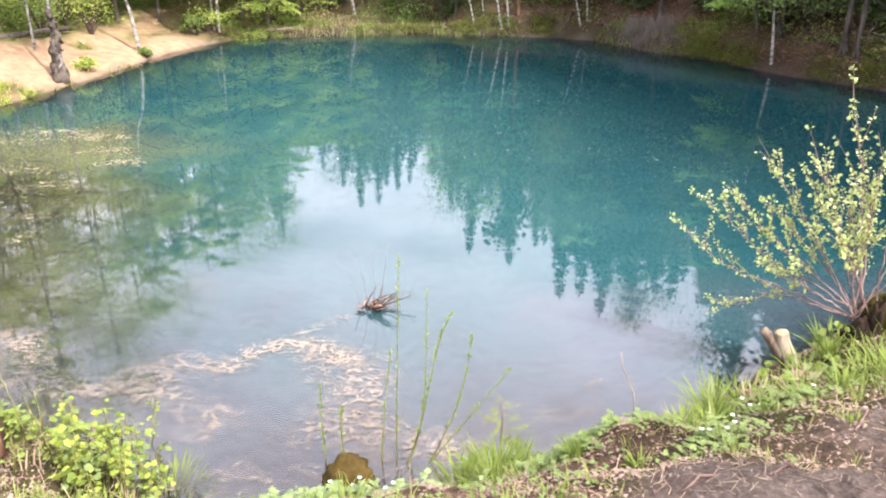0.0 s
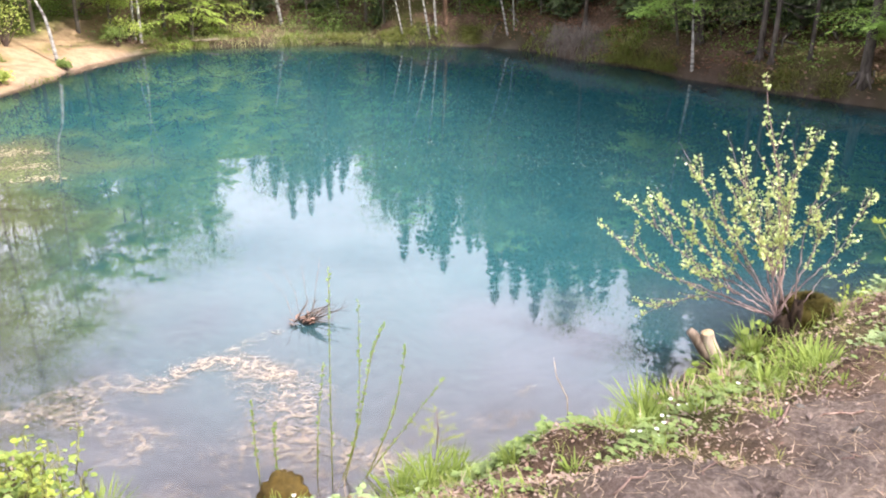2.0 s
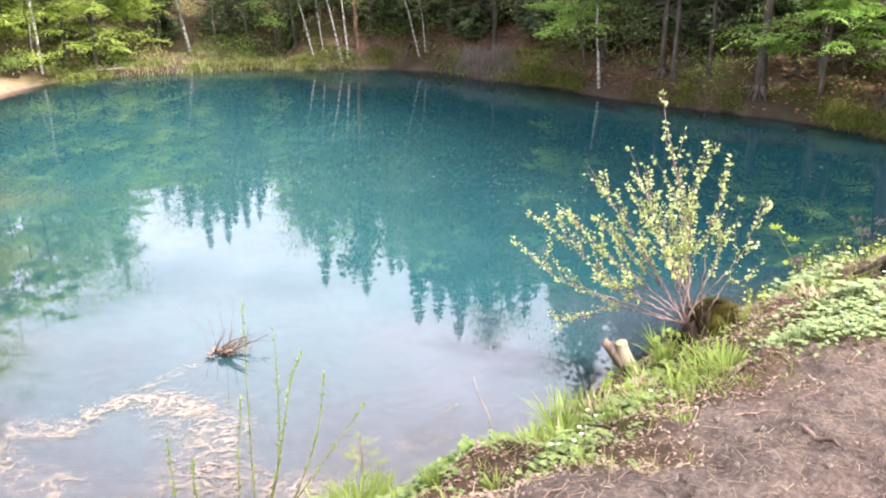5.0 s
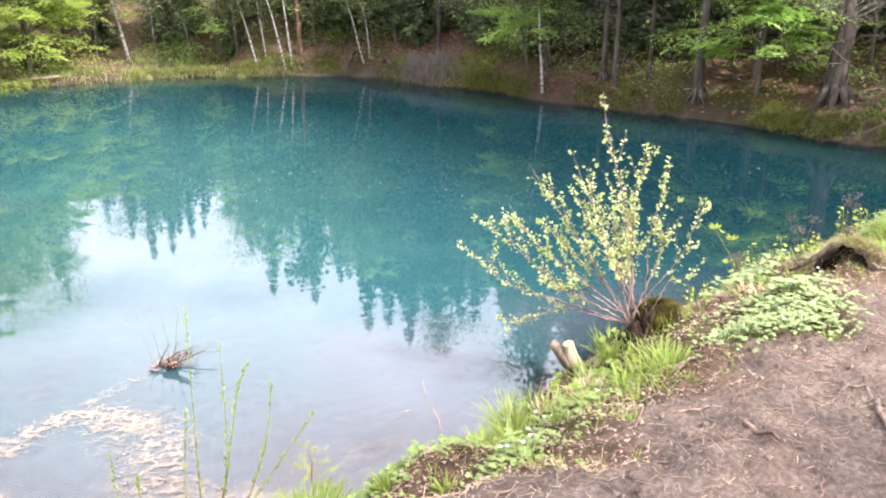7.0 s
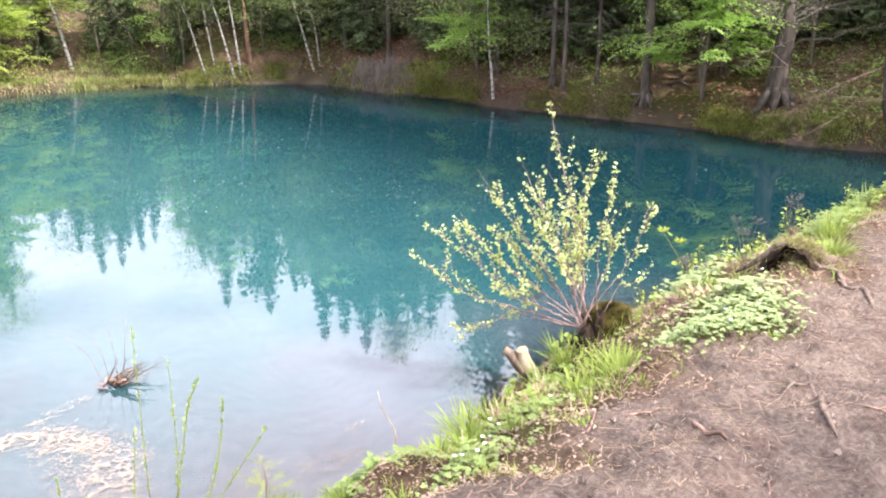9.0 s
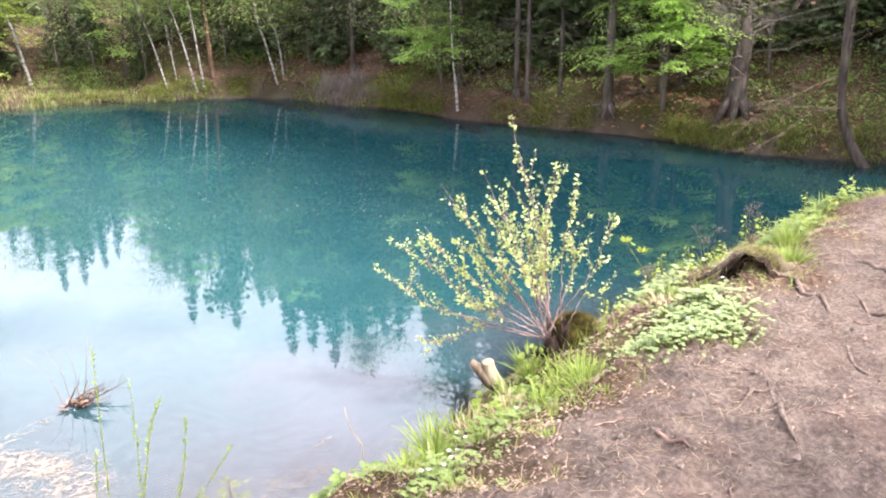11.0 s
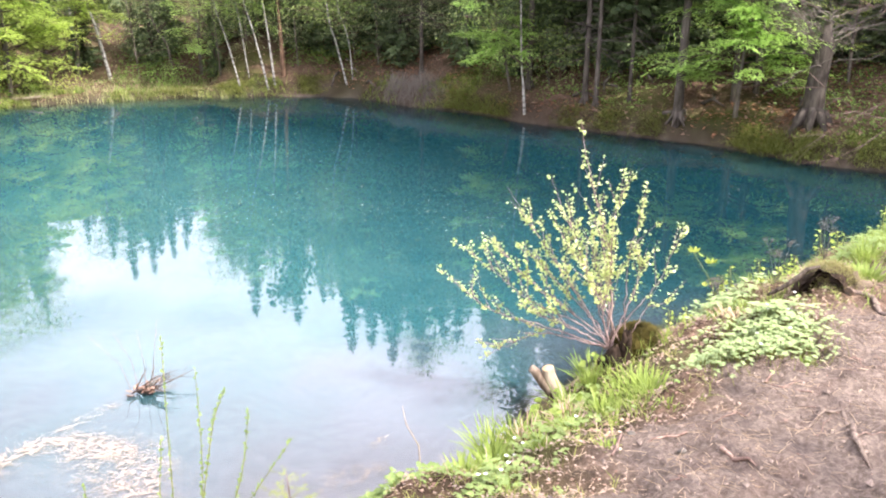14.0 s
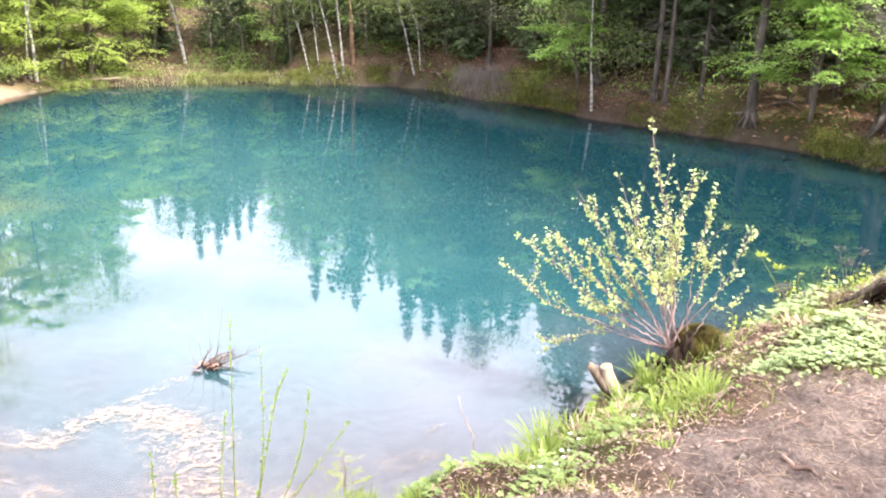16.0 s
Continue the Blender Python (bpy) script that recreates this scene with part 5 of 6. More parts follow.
mat([(-0.66, 4.0), (-0.55, 3.5), (-0.70, 3.42)], 0.18, 1000, 5)
mat([(-0.88, 4.46), (-0.74, 4.58), (-0.60, 4.70)], 0.06, 220, 6)
mat([(0.45, 3.55), (0.60, 3.60), (0.75, 3.62)], 0.10, 260, 7)
mat([(0.80, 3.85), (0.86, 3.92)], 0.05, 50, 8)
mat([(-2.9, 4.5), (-2.6, 4.42), (-2.42, 4.36)], 0.14, 700, 9)
mat([(-2.9, 4.15), (-2.5, 4.1), (-2.2, 4.0), (-1.8, 3.85), (-1.5, 3.75)], 0.14, 800, 10)
mat([(-2.5, 3.95), (-2.2, 3.85), (-1.95, 3.80), (-1.7, 3.85), (-1.55, 3.75)], 0.10, 800, 12, "thick straw-coloured mat of dead plants washed to the bank")
mat([(-2.7, 4.3), (-2.45, 4.25), (-2.3, 4.15)], 0.12, 700, 13)
mat([(-1.3, 3.05), (-0.9, 3.08), (-0.6, 3.1), (-0.2, 3.1)], 0.14, 700, 11)
PADS = "pale leaves and scum floating over the olive shallows"
for k, (x, y, w, n) in enumerate([(-4.5, 9.3, 0.5, 300), (-4.0, 9.1, 0.45, 320), (-3.6, 8.5, 0.3, 200), (-3.3, 8.1, 0.25, 150), (-4.2, 7.8, 0.3, 120), (-3.65, 7.35, 0.25, 170),
                                 (-4.1, 7.1, 0.3, 110), (-3.5, 6.5, 0.2, 80), (-3.3, 6.0, 0.15, 40), (-5.0, 8.9, 0.5, 220)]):
    mat([(x - w, y - 0.1), (x - 0.3 * w, y + 0.1), (x, y - 0.04), (x + 0.4 * w, y + 0.12), (x + w, y - 0.05)], w * 0.42, n, 40 + k, PADS, 0.008, 0.024)

r = random.Random(77)
g = Geo()
for _ in range(850):
    if r.random() < 0.6:      # a drift across the middle
        s = r.random()
        x, y = -0.5 + 3.6 * s + r.gauss(0, 0.5), 9.3 - 1.5 * s + r.gauss(0, 0.35)
    else:
        x, y = r.gauss(0.9, 1.9), r.gauss(10.6, 1.6)
    if float(land(np.array([x]), np.array([y]))[4][0]) < -0.5:
        flake(g, r, x, y, 0.004 + 0.013 * r.random() ** 3)
single("floating_leaves", g, leaf_material("bleached_leaf", (0.16, 0.15, 0.10), (0.44, 0.42, 0.31), 0.2, 0.7), "scattered small leaves drifting on the open water", "leaves", kind="stuff", smooth=False)


# ---- plants of the near bank ----
def tuft(x, y, n, h, spread_by, seed, mat_=None, label="fresh green grass tuft on the bank", z=None, width=0.004):
    r = random.Random(seed)
    g = Geo()
    for _ in range(n):
        a, s = r.uniform(0, 6.28), r.random() ** 0.7
        q = Vector((math.cos(a), math.sin(a), 0)) * spread_by * 0.35 * s
        d = Vector((math.cos(a) * s * 0.7, math.sin(a) * s * 0.7, 1)) + Vector((r.gauss(0, 0.15), r.gauss(0, 0.15), 0))
        g.blade(q, d, h * r.uniform(0.5, 1.15), width * r.uniform(0.6, 1.2), r.uniform(0.1, 0.55))
    return single("grass_tuft", g, mat_ or GRASS, label, "grass", "grass tufts on the bank", at=(x, y, (ground_z(x, y) if z is None else z) - 0.01))


for k, (x, y, n, h, w) in enumerate([(0.22, 3.02, 150, 0.24, 0.22), (0.08, 2.95, 90, 0.20, 0.18), (0.34, 3.10, 90, 0.2, 0.16), (1.22, 3.12, 160, 0.22, 0.24), (1.36, 3.22, 110, 0.18, 0.2),
                                     (1.12, 2.86, 70, 0.16, 0.12), (1.92, 3.55, 80, 0.2, 0.2), (1.75, 3.42, 90, 0.2, 0.24), (1.98, 3.18, 150, 0.17, 0.26), (1.93, 2.98, 130, 0.15, 0.24), (1.86, 3.10, 70, 0.15, 0.2),
                                     (-1.22, 3.02, 160, 0.2, 0.22), (3.62, 3.60, 260, 0.13, 0.30), (3.85, 3.85, 160, 0.14, 0.3), (4.3, 4.2, 120, 0.16, 0.3), (1.55, 3.3, 80, 0.15, 0.22),
                                     (0.74, 2.52, 50, 0.10, 0.1), (1.5, 2.9, 40, 0.12, 0.12), (0.95, 2.75, 50, 0.12, 0.14), (1.7, 3.0, 60, 0.13, 0.16), (0.55, 2.75, 40, 0.12, 0.12), (1.3, 2.75, 50, 0.10, 0.12),
                                     (2.55, 2.75, 40, 0.06, 0.12), (1.86, 2.72, 50, 0.05, 0.14), (1.45, 2.45, 40, 0.05, 0.12), (4.8, 4.6, 120, 0.2, 0.3), (5.4, 5.1, 120, 0.22, 0.3)]):
    tuft(x, y, n, h, w, 100 + k)


def herb_leaf(g, r, q, s):
    """A leaf of three cut leaflets on a stalk."""
    a = r.uniform(0, 6.28)
    for da in (-1.15, 0, 1.15):
        d = Vector((math.cos(a + da), math.sin(a + da), r.uniform(-0.35, 0.1)))
        side = Vector((-math.sin(a + da), math.cos(a + da), r.uniform(-0.2, 0.2)))
        for off, ln, wd in ((0.0, 1.0, 0.24), (0.55, 0.75, 0.18), (-0.55, 0.75, 0.18)):
            dd = (d + side * off).normalized()
            g.leaf(q, dd * s * ln, dd.cross(Vector((0, 0, 1))).normalized() * s * wd)


def herb_patch(x, y, rx, ry, turn, n, h, size, seed, flowers=0, label="", mat_=None):
    r = random.Random(seed)
    ob = thing("herb_patch", 0, 0, 0, label or "patch of low cut-leaved woodland herbs", "plant", "low plants on the bank")
    leaves, stems, bloom = Geo(), Geo(), Geo()
    a = radians(turn)
    xs, ys = [], []
    for _ in range(n):
        p, q = r.gauss(0, 0.45), r.gauss(0, 0.45)
        xs.append(x + p * rx * math.cos(a) - q * ry * math.sin(a))
        ys.append(y + p * rx * math.sin(a) + q * ry * math.cos(a))
    zs = heights(xs, ys)
    for k in range(n):
        hh = h * r.uniform(0.5, 1.2)
        base, top = Vector((xs[k], ys[k], zs[k] - 0.01)), Vector((xs[k] + r.gauss(0, 0.02), ys[k] + r.gauss(0, 0.02), max(zs[k], -0.02) + hh))
        stems.tube([base, top], [0.0015, 0.001], 3, False)
        herb_leaf(leaves, r, top, size * r.uniform(0.6, 1.3))
        if k < flowers:
            up = top + Vector((0, 0, 0.03))
            for j in range(6):
                t = j * 1.047
                d = Vector((math.cos(t), math.sin(t), 0.5)) * 0.010
                bloom.leaf(up, d, d.cross(Vector((0, 0, 1))).normalized() * 0.004)
    part("stalkwork", stems, WILLOW_BARK, ob, kind="stuff")
    part("leaves", leaves, mat_ or HERB_LEAF, ob, smooth=False, kind="stuff")
    if flowers:
        part("flowers", bloom, PETAL, ob, "small white star flowers", smooth=False, kind="stuff")


ANEMONE = "patch of pale green wood anemones with white flowers"
herb_patch(2.48, 3.00, 0.36, 0.24, 15, 1500, 0.07, 0.023, 1, 6, ANEMONE, ANEMONE_LEAF)
herb_patch(2.68, 3.22, 0.20, 0.12, 15, 120, 0.07, 0.034, 2, 3, ANEMONE, ANEMONE_LEAF)
herb_patch(0.66, 3.00, 0.32, 0.14, 22, 360, 0.07, 0.034, 3, 0, "dense patch of bright green cut-leaved herbs")
herb_patch(-0.40, 2.66, 0.34, 0.13, 0, 240, 0.08, 0.034, 5, 12, ANEMONE, ANEMONE_LEAF)
herb_patch(1.35, 2.90, 0.4, 0.2, 42, 60, 0.05, 0.024, 6, 2)
herb_patch(1.02, 2.52, 0.22, 0.16, 42, 210, 0.05, 0.020, 7, 6, "cluster of pale ground herbs with a few white flowers")
herb_patch(0.88, 2.82, 0.30, 0.16, 35, 90, 0.04, 0.018, 15, 0, "thin cover of small green herbs over dead leaves")
herb_patch(1.42, 2.95, 0.34, 0.2, 40, 100, 0.05, 0.020, 16, 3, "thin cover of small green herbs over dead leaves")
herb_patch(1.80, 3.42, 0.2, 0.12, 40, 50, 0.07, 0.035, 8, 0)
herb_patch(3.05, 4.05, 0.26, 0.18, 20, 190, 0.12, 0.034, 9, 0, "pale leafy herbs at the water's edge", ANEMONE_LEAF)
herb_patch(4.2, 4.3, 0.5, 0.2, 40, 180, 0.10, 0.036, 10, 0, "low bright green herbs along the path edge")
herb_patch(5.3, 5.0, 0.6, 0.25, 25, 200, 0.12, 0.04, 11, 0, "low bright green herbs along the path edge")
herb_patch(-1.56, 3.05, 0.22, 0.18, 0, 90, 0.22, 0.034, 13, 0, "feathery bright green herbs on the bank", GRASS)
herb_patch(-2.05, 3.15, 0.18, 0.14, 0, 110, 0.16, 0.034, 14, 0, "feathery bright green herbs on the bank", GRASS)


def seedling(x, y, h, n, size, seed, label, mat_, lean=(0, 0), z=None):
    """A small upright plant with a few broad leaves."""
    r = random.Random(seed)
    zz = ground_z(x, y) if z is None else z
    ob = thing("seedling", x, y, max(zz, -0.05), label, "plant", "leafy seedlings on the bank")
    stem, leaves = Geo(), Geo()
    top = Vector((lean[0], lean[1], h))
    stem.tube([Vector((0, 0, -0.03)), top * 0.5 + Vector((0.01, 0, 0)), top], [0.004, 0.003, 0.0015], 5)
    for k in range(n):
        s = 0.3 + 0.7 * k / max(1, n - 1)
        a = r.uniform(0, 6.28)
        q = top * s
        d = Vector((math.cos(a), math.sin(a), r.uniform(0.1, 0.5))).normalized()
        e = q + d * size * r.uniform(0.4, 1.1)
        stem.tube([q, e], [0.0015, 0.001], 3, False)
        w = (d + Vector((0, 0, r.uniform(-1.1, -0.3)))).normalized()
        z = size * r.uniform(0.6, 1.1)
        leaves.leaf(e, w * z, w.cross(spread(r, (0, 0, 0.9))).normalized() * z * r.uniform(0.36, 0.5), 0.2, True)
    part("stem", stem, WILLOW_BARK, ob)
    part("leaves", leaves, mat_, ob, smooth=False, kind="stuff")
    return ob


rs = random.Random(51)
FRESH = "bright yellow-green leafy seedling on the grassy bank"
for k in range(20):
    x, y = rs.gauss(-1.42, 0.13), rs.gauss(2.90, 0.13)
    seedling(x, y, rs.uniform(0.12, 0.34), rs.randint(10, 18), rs.uniform(0.026, 0.048), 200 + k, FRESH if k % 2 else "green leafy seedling on the grassy bank", MAPLE_LEAF if k % 2 else (GRASS, HERB_LEAF)[k // 2 % 2], (rs.uniform(-0.06, 0.06), rs.uniform(-0.06, 0.06)))
for k in range(12):
    x, y = rs.gauss(-1.60, 0.14), rs.gauss(3.14, 0.12)
    seedling(x, y, rs.uniform(0.18, 0.36), rs.randint(14, 22), rs.uniform(0.022, 0.038), 300 + k, "green bushy seedling on the bank", HERB_LEAF if k % 2 else MAPLE_LEAF, (rs.uniform(-0.06, 0.06), rs.uniform(-0.06, 0.06)))
for k in range(9):
    x, y = rs.gauss(-2.02, 0.08), rs.gauss(3.14, 0.09)
    seedling(x, y, rs.uniform(0.12, 0.26), rs.randint(14, 22), rs.uniform(0.03, 0.05), 340 + k, "feathery fresh green plant on the bank", GRASS, (rs.uniform(-0.06, 0.06), rs.uniform(-0.06, 0.06)))
seedling(-1.80, 2.98, 0.46, 7, 0.026, 360, "thin bare-stemmed sapling with few small leaves", HERB_LEAF, (-0.08, 0.03))
seedling(-1.62, 2.86, 0.42, 6, 0.026, 361, "thin bare-stemmed sapling with few small leaves", HERB_LEAF, (-0.10, 0.02))
for k in range(9):
    x, y = rs.gauss(3.25, 0.22), rs.gauss(4.28, 0.14)
    seedling(x, y, rs.uniform(0.10, 0.24), rs.randint(12, 20), rs.uniform(0.018, 0.032), 400 + k, "small yellow-green leafy plant at the water's edge", MAPLE_LEAF, (rs.uniform(-0.05, 0.05), 0))
for k in range(14):
    x, y = rs.gauss(4.9, 0.6), rs.gauss(4.85, 0.30)
    seedling(x, y, rs.uniform(0.12, 0.30), rs.randint(14, 22), rs.uniform(0.02, 0.034), 430 + k, "low green leafy plant by the path", MAPLE_LEAF, (rs.uniform(-0.05, 0.05), 0))
for k, (x, y, h) in enumerate([(1.78, 3.58, 0.16), (1.62, 3.45, 0.14), (1.95, 3.60, 0.15), (1.55, 3.05, 0.12), (1.2, 2.9, 0.1), (1.85, 3.3, 0.14)]):
    seedling(x, y, h, 9, 0.05, 460 + k, "small upright broad-leaved herb", GRASS)
ob = seedling(3.28, 4.45, 0.32, 2, 0.05, 480, "bare sprig tipped with two bright leaf rosettes", MAPLE_LEAF, (-0.16, 0.12))
tips = Geo()
for c in (Vector((-0.16, 0.12, 0.32)), Vector((-0.06, 0.06, 0.25))):
    for j in range(7):
        t = j * 0.9
        d = Vector((math.cos(t), math.sin(t) * 0.6, 0.6)).normalized() * 0.055
        tips.leaf(c, d, d.cross(Vector((0.2, 1, 0.3))).normalized() * 0.013)
part("leaf_rosette", tips, MAPLE_LEAF, ob, smooth=False, kind="stuff")


def feathery_sapling(x, y, h, seed):
    """A little larch-like sapling in the shallows: level tiers of thin twigs with tufts of soft needles."""
    r2 = random.Random(seed)
    ob = thing("sapling", x, y, -0.08, "small feathery yellow-green sapling standing in the shallows", "plant")
    stem, soft = Geo(), Geo()
    stem.tube([Vector((0, 0, 0)), Vector((0.01, 0, h * 0.6)), Vector((0.0, 0, h))], [0.005, 0.0035, 0.0012], 6)
    for k in range(16):
        z = h * (0.3 + 0.68 * k / 15)
        a, L = r2.uniform(0, 6.28), (0.19 * (1.08 - z / h) + 0.05) * r2.uniform(0.7, 1.15)
        d = Vector((math.cos(a), math.sin(a), r2.uniform(-0.05, 0.25)))
        stem.tube([Vector((0, 0, z)), Vector((0, 0, z)) + d * L], [0.0016, 0.0007], 3, False)
        for j in range(int(L / 0.008)):
            q = Vector((0, 0, z)) + d * L * r2.uniform(0.1, 1.0)
            for _ in range(5):
                soft.blade(q, spread(r2, (0, 0, 0.4)), r2.uniform(0.008, 0.02), 0.0009, 0.2, 1)
    part("stem", stem, TWIG, ob)
    part("needles", soft, MAPLE_LEAF, ob, smooth=False, kind="stuff")


feathery_sapling(0.28, 3.38, 0.30, 490)


for k, (x, y, n, h, w) in enumerate([(-1.95, 3.05, 30, 0.18, 0.4), (-1.62, 3.15, 30, 0.18, 0.35), (-1.75, 2.8, 26, 0.14, 0.35), (-1.35, 2.85, 30, 0.14, 0.3), (1.35, 3.05, 50, 0.12, 0.25), (1.62, 3.2, 50, 0.12, 0.25), (2.75, 3.55, 60, 0.10, 0.3), (3.45, 3.75, 60, 0.12, 0.3)]):
    tuft(x, y, n, h, w, 160 + k, STRAW, "dry straw-coloured grass tuft on the bank")


g = Geo()
g.tube([Vector((0.03, 0, -0.15)), Vector((0.01, 0, 0.10)), Vector((-0.05, 0.02, 0.22)), Vector((-0.07, 0.02, 0.33))], [0.004, 0.0035, 0.0028, 0.0015], 6)
single("bent_stick", g, BARE_WOOD, "thin pale dead stem standing in the shallows", "stick", at=(0.97, 3.62, 0.0))


def umbel(x, y, h, seed):
    r = random.Random(seed)
    ob = thing("dry_umbel", x, y, ground_z(x, y), "dead grey umbel on a dry stalk", "plant", "dry stalks on the bank")
    g = Geo()
    for k in range(4):
        top = Vector((r.uniform(-0.10, 0.06), r.uniform(-0.04, 0.04), h * r.uniform(0.6, 1.0)))
        g.tube([Vector((0, 0, -0.02)), top * 0.5, top], [0.004, 0.003, 0.002], 4)
        for j in range(9):
            d = Vector((r.uniform(-1, 1), r.uniform(-1, 1), r.uniform(0.4, 1.2))).normalized() * 0.05
            g.tube([top, top + d], [0.0015, 0.001], 3, False)
            for _ in range(3):
                e = Vector((r.uniform(-1, 1), r.uniform(-1, 1), r.uniform(0, 1))).normalized() * 0.014
                g.tube([top + d, top + d + e], [0.0018, 0.0022], 3)
    part("stalkwork", g, GREY_STRAW, ob, smooth=False, kind="stuff")


umbel(3.55, 4.25, 0.30, 1)
umbel(4.35, 4.75, 0.34, 2)
umbel(3.1, 4.2, 0.22, 3)


# ---- litter on the bank: dead leaves, straw and small herbs ----
def scatter(n, seed, lo, hi):
    """Places along the near bank between two distances from the water."""
    r = np.random.RandomState(seed)
    x, y = r.uniform(-3.2, 6.5, n * 8), r.uniform(0.6, 6.0, n * 8)
    z, path, sand, near, d = land(x, y)
    k = np.where((d > lo) & (d < hi) & (near > 0.5))[0][:n]
    return np.stack([x[k], y[k], z[k]], 1), path[k]


r = random.Random(91)
g = Geo()
pts, onpath = scatter(8200, 1, 0.02, 2.6)
for (x, y, z), p in zip(pts, onpath):
    if p > 0.5 and r.random() < 0.35:
        continue
    a, s = r.uniform(0, 6.28), r.uniform(0.009, 0.028) * (0.35 if p > 0.5 else 1)
    d = Vector((math.cos(a), math.sin(a), r.uniform(-0.15, 0.35)))
    g.leaf((x, y, z + 0.006), d * s, Vector((-math.sin(a), math.cos(a), r.uniform(-0.3, 0.3))) * s * r.uniform(0.2, 0.4), 0.3)
single("leaf_litter", g, DEAD_LEAF, "dry brown and pinkish dead leaves on the bank", "leaves", kind="stuff", smooth=False)
g = Geo()
pts, onpath = scatter(7500, 2, 0.02, 3.4)
for x, y, z in pts:
    a, s = r.uniform(0, 6.28), 0.010 + 0.05 * r.random() ** 2
    g.tube([Vector((x, y, z + 0.004)), Vector((x + s * math.cos(a), y + s * math.sin(a), z + 0.006 + s * r.uniform(-0.05, 0.15)))], [0.0011, 0.0006], 3, False)
single("straw_litter", g, STRAW, "dry straw and needles strewn over path and bank", "straw", kind="stuff", smooth=False)
g = Geo()
pts, onpath = scatter(6200, 3, 0.03, 1.7)
for (x, y, z), p in zip(pts, onpath):
    if noise.noise(Vector((x * 2.6, y * 2.6, 0))) < 0.12 + 0.9 * p:
        continue
    for _ in range(4):
        d = Vector((r.gauss(0, 0.35), r.gauss(0, 0.35), 1))
        g.blade((x + r.gauss(0, 0.01), y + r.gauss(0, 0.01), z - 0.004), d, r.uniform(0.04, 0.14), 0.0022, r.uniform(0.1, 0.5), 2)
single("short_grass", g, GRASS, "thin short grass between the litter", "grass", kind="stuff", smooth=False)
g = Geo()
pts, onpath = scatter(2600, 4, 0.03, 1.45)
for (x, y, z), p in zip(pts, onpath):
    if noise.noise(Vector((x * 1.7, y * 1.7, 5))) < -0.05 + p:
        continue
    herb_leaf(g, r, Vector((x, y, z + r.uniform(0.01, 0.05))), r.uniform(0.012, 0.026))
single("small_herbs", g, HERB_LEAF, "tiny green herbs covering the bank", "plants", kind="stuff", smooth=False)


# ---- the far shore: reeds, grass fringe, undergrowth, dry hanging grass, roots and a pale log ----
def shore_points(n, seed, lo, hi, x0=-9.0, x1=11.0):
    r = np.random.RandomState(seed)
    x, y = r.uniform(x0, x1, n * 12), r.uniform(6.5, 22.0, n * 12)
    z, path, sand, near, d = land(x, y)
    k = np.where((d > lo) & (d < hi) & (near < 0.5))[0][:n]
    return np.stack([x[k], y[k], z[k], sand[k], d[k]], 1)


r = random.Random(301)
g = Geo()
for x, y, z, sand, d in shore_points(3200, 11, -0.35, 1.9, -4.0, 0.9):
    if noise.noise(Vector((x * 1.3, y * 1.3, 0))) + 0.35 < 0.25 * (x + 1.2):
        continue
    g.blade((x, y, max(z, -0.25)), (r.gauss(0, 0.16), r.gauss(0, 0.16), 1), r.uniform(0.05, 0.17) + max(0, -z), 0.0042, r.uniform(0.05, 0.45), 2)
single("reeds", g, REED, "pale yellow-green reeds along the far water's edge", "reeds", kind="stuff", smooth=False)
g = Geo()
for x, y, z, sand, d in shore_points(30000, 12, -0.08, 1.5):
    if sand > 0.4 or noise.noise(Vector((x * 0.9, y * 0.9, 3))) < -0.02 + 0.3 * d + (0.22 if x > 5 else 0):
        continue
    for _ in range(2):
        g.blade((x + r.gauss(0, 0.03), y + r.gauss(0, 0.03), z - 0.01), (r.gauss(0, 0.35), r.gauss(0, 0.35), 1), r.uniform(0.05, 0.2), 0.007, r.uniform(0.2, 0.8), 2)
single("bank_grass", g, BUSH_GRASS, "olive-green grass fringing the far bank", "grass", kind="stuff", smooth=False)
g = Geo()
for x, y, z, sand, d in shore_points(5200, 13, 0.3, 7.0):
    if sand > 0.3 or noise.noise(Vector((x * 0.6, y * 0.6, 7))) < 0.02:
        continue
    h = r.uniform(0.08, 0.45) * (1.3 if x < 0 else 1)
    for _ in range(20):
        q = Vector((x + r.gauss(0, 0.16), y + r.gauss(0, 0.16), z + h * r.random()))
        w = Vector((r.uniform(-1, 1), r.uniform(-1, 1), r.uniform(-0.3, 0.6))).normalized()
        s = r.uniform(0.025, 0.06)
        g.leaf(q, w * s, w.cross(spread(r, (0, 0, 0.8))).normalized() * s * 0.35)
single("undergrowth", g, BUSH_LEAF, "low leafy undergrowth on the wooded slope", "undergrowth", kind="stuff", smooth=False)
g = Geo()
for x, y, z, sand, d in shore_points(16000, 14, 0.05, 6.0):
    if sand > 0.25:
        continue
    a, s = r.uniform(0, 6.28), r.uniform(0.03, 0.09)
    g.leaf((x, y, z + 0.01), Vector((math.cos(a), math.sin(a), r.uniform(-0.1, 0.5))) * s, Vector((-math.sin(a), math.cos(a), r.uniform(-0.3, 0.3))) * s * 0.35, 0.3)
single("slope_litter", g, DEAD_LEAF, "brown fallen leaves on the wooded slope", "leaves", kind="stuff", smooth=False)
g = Geo()
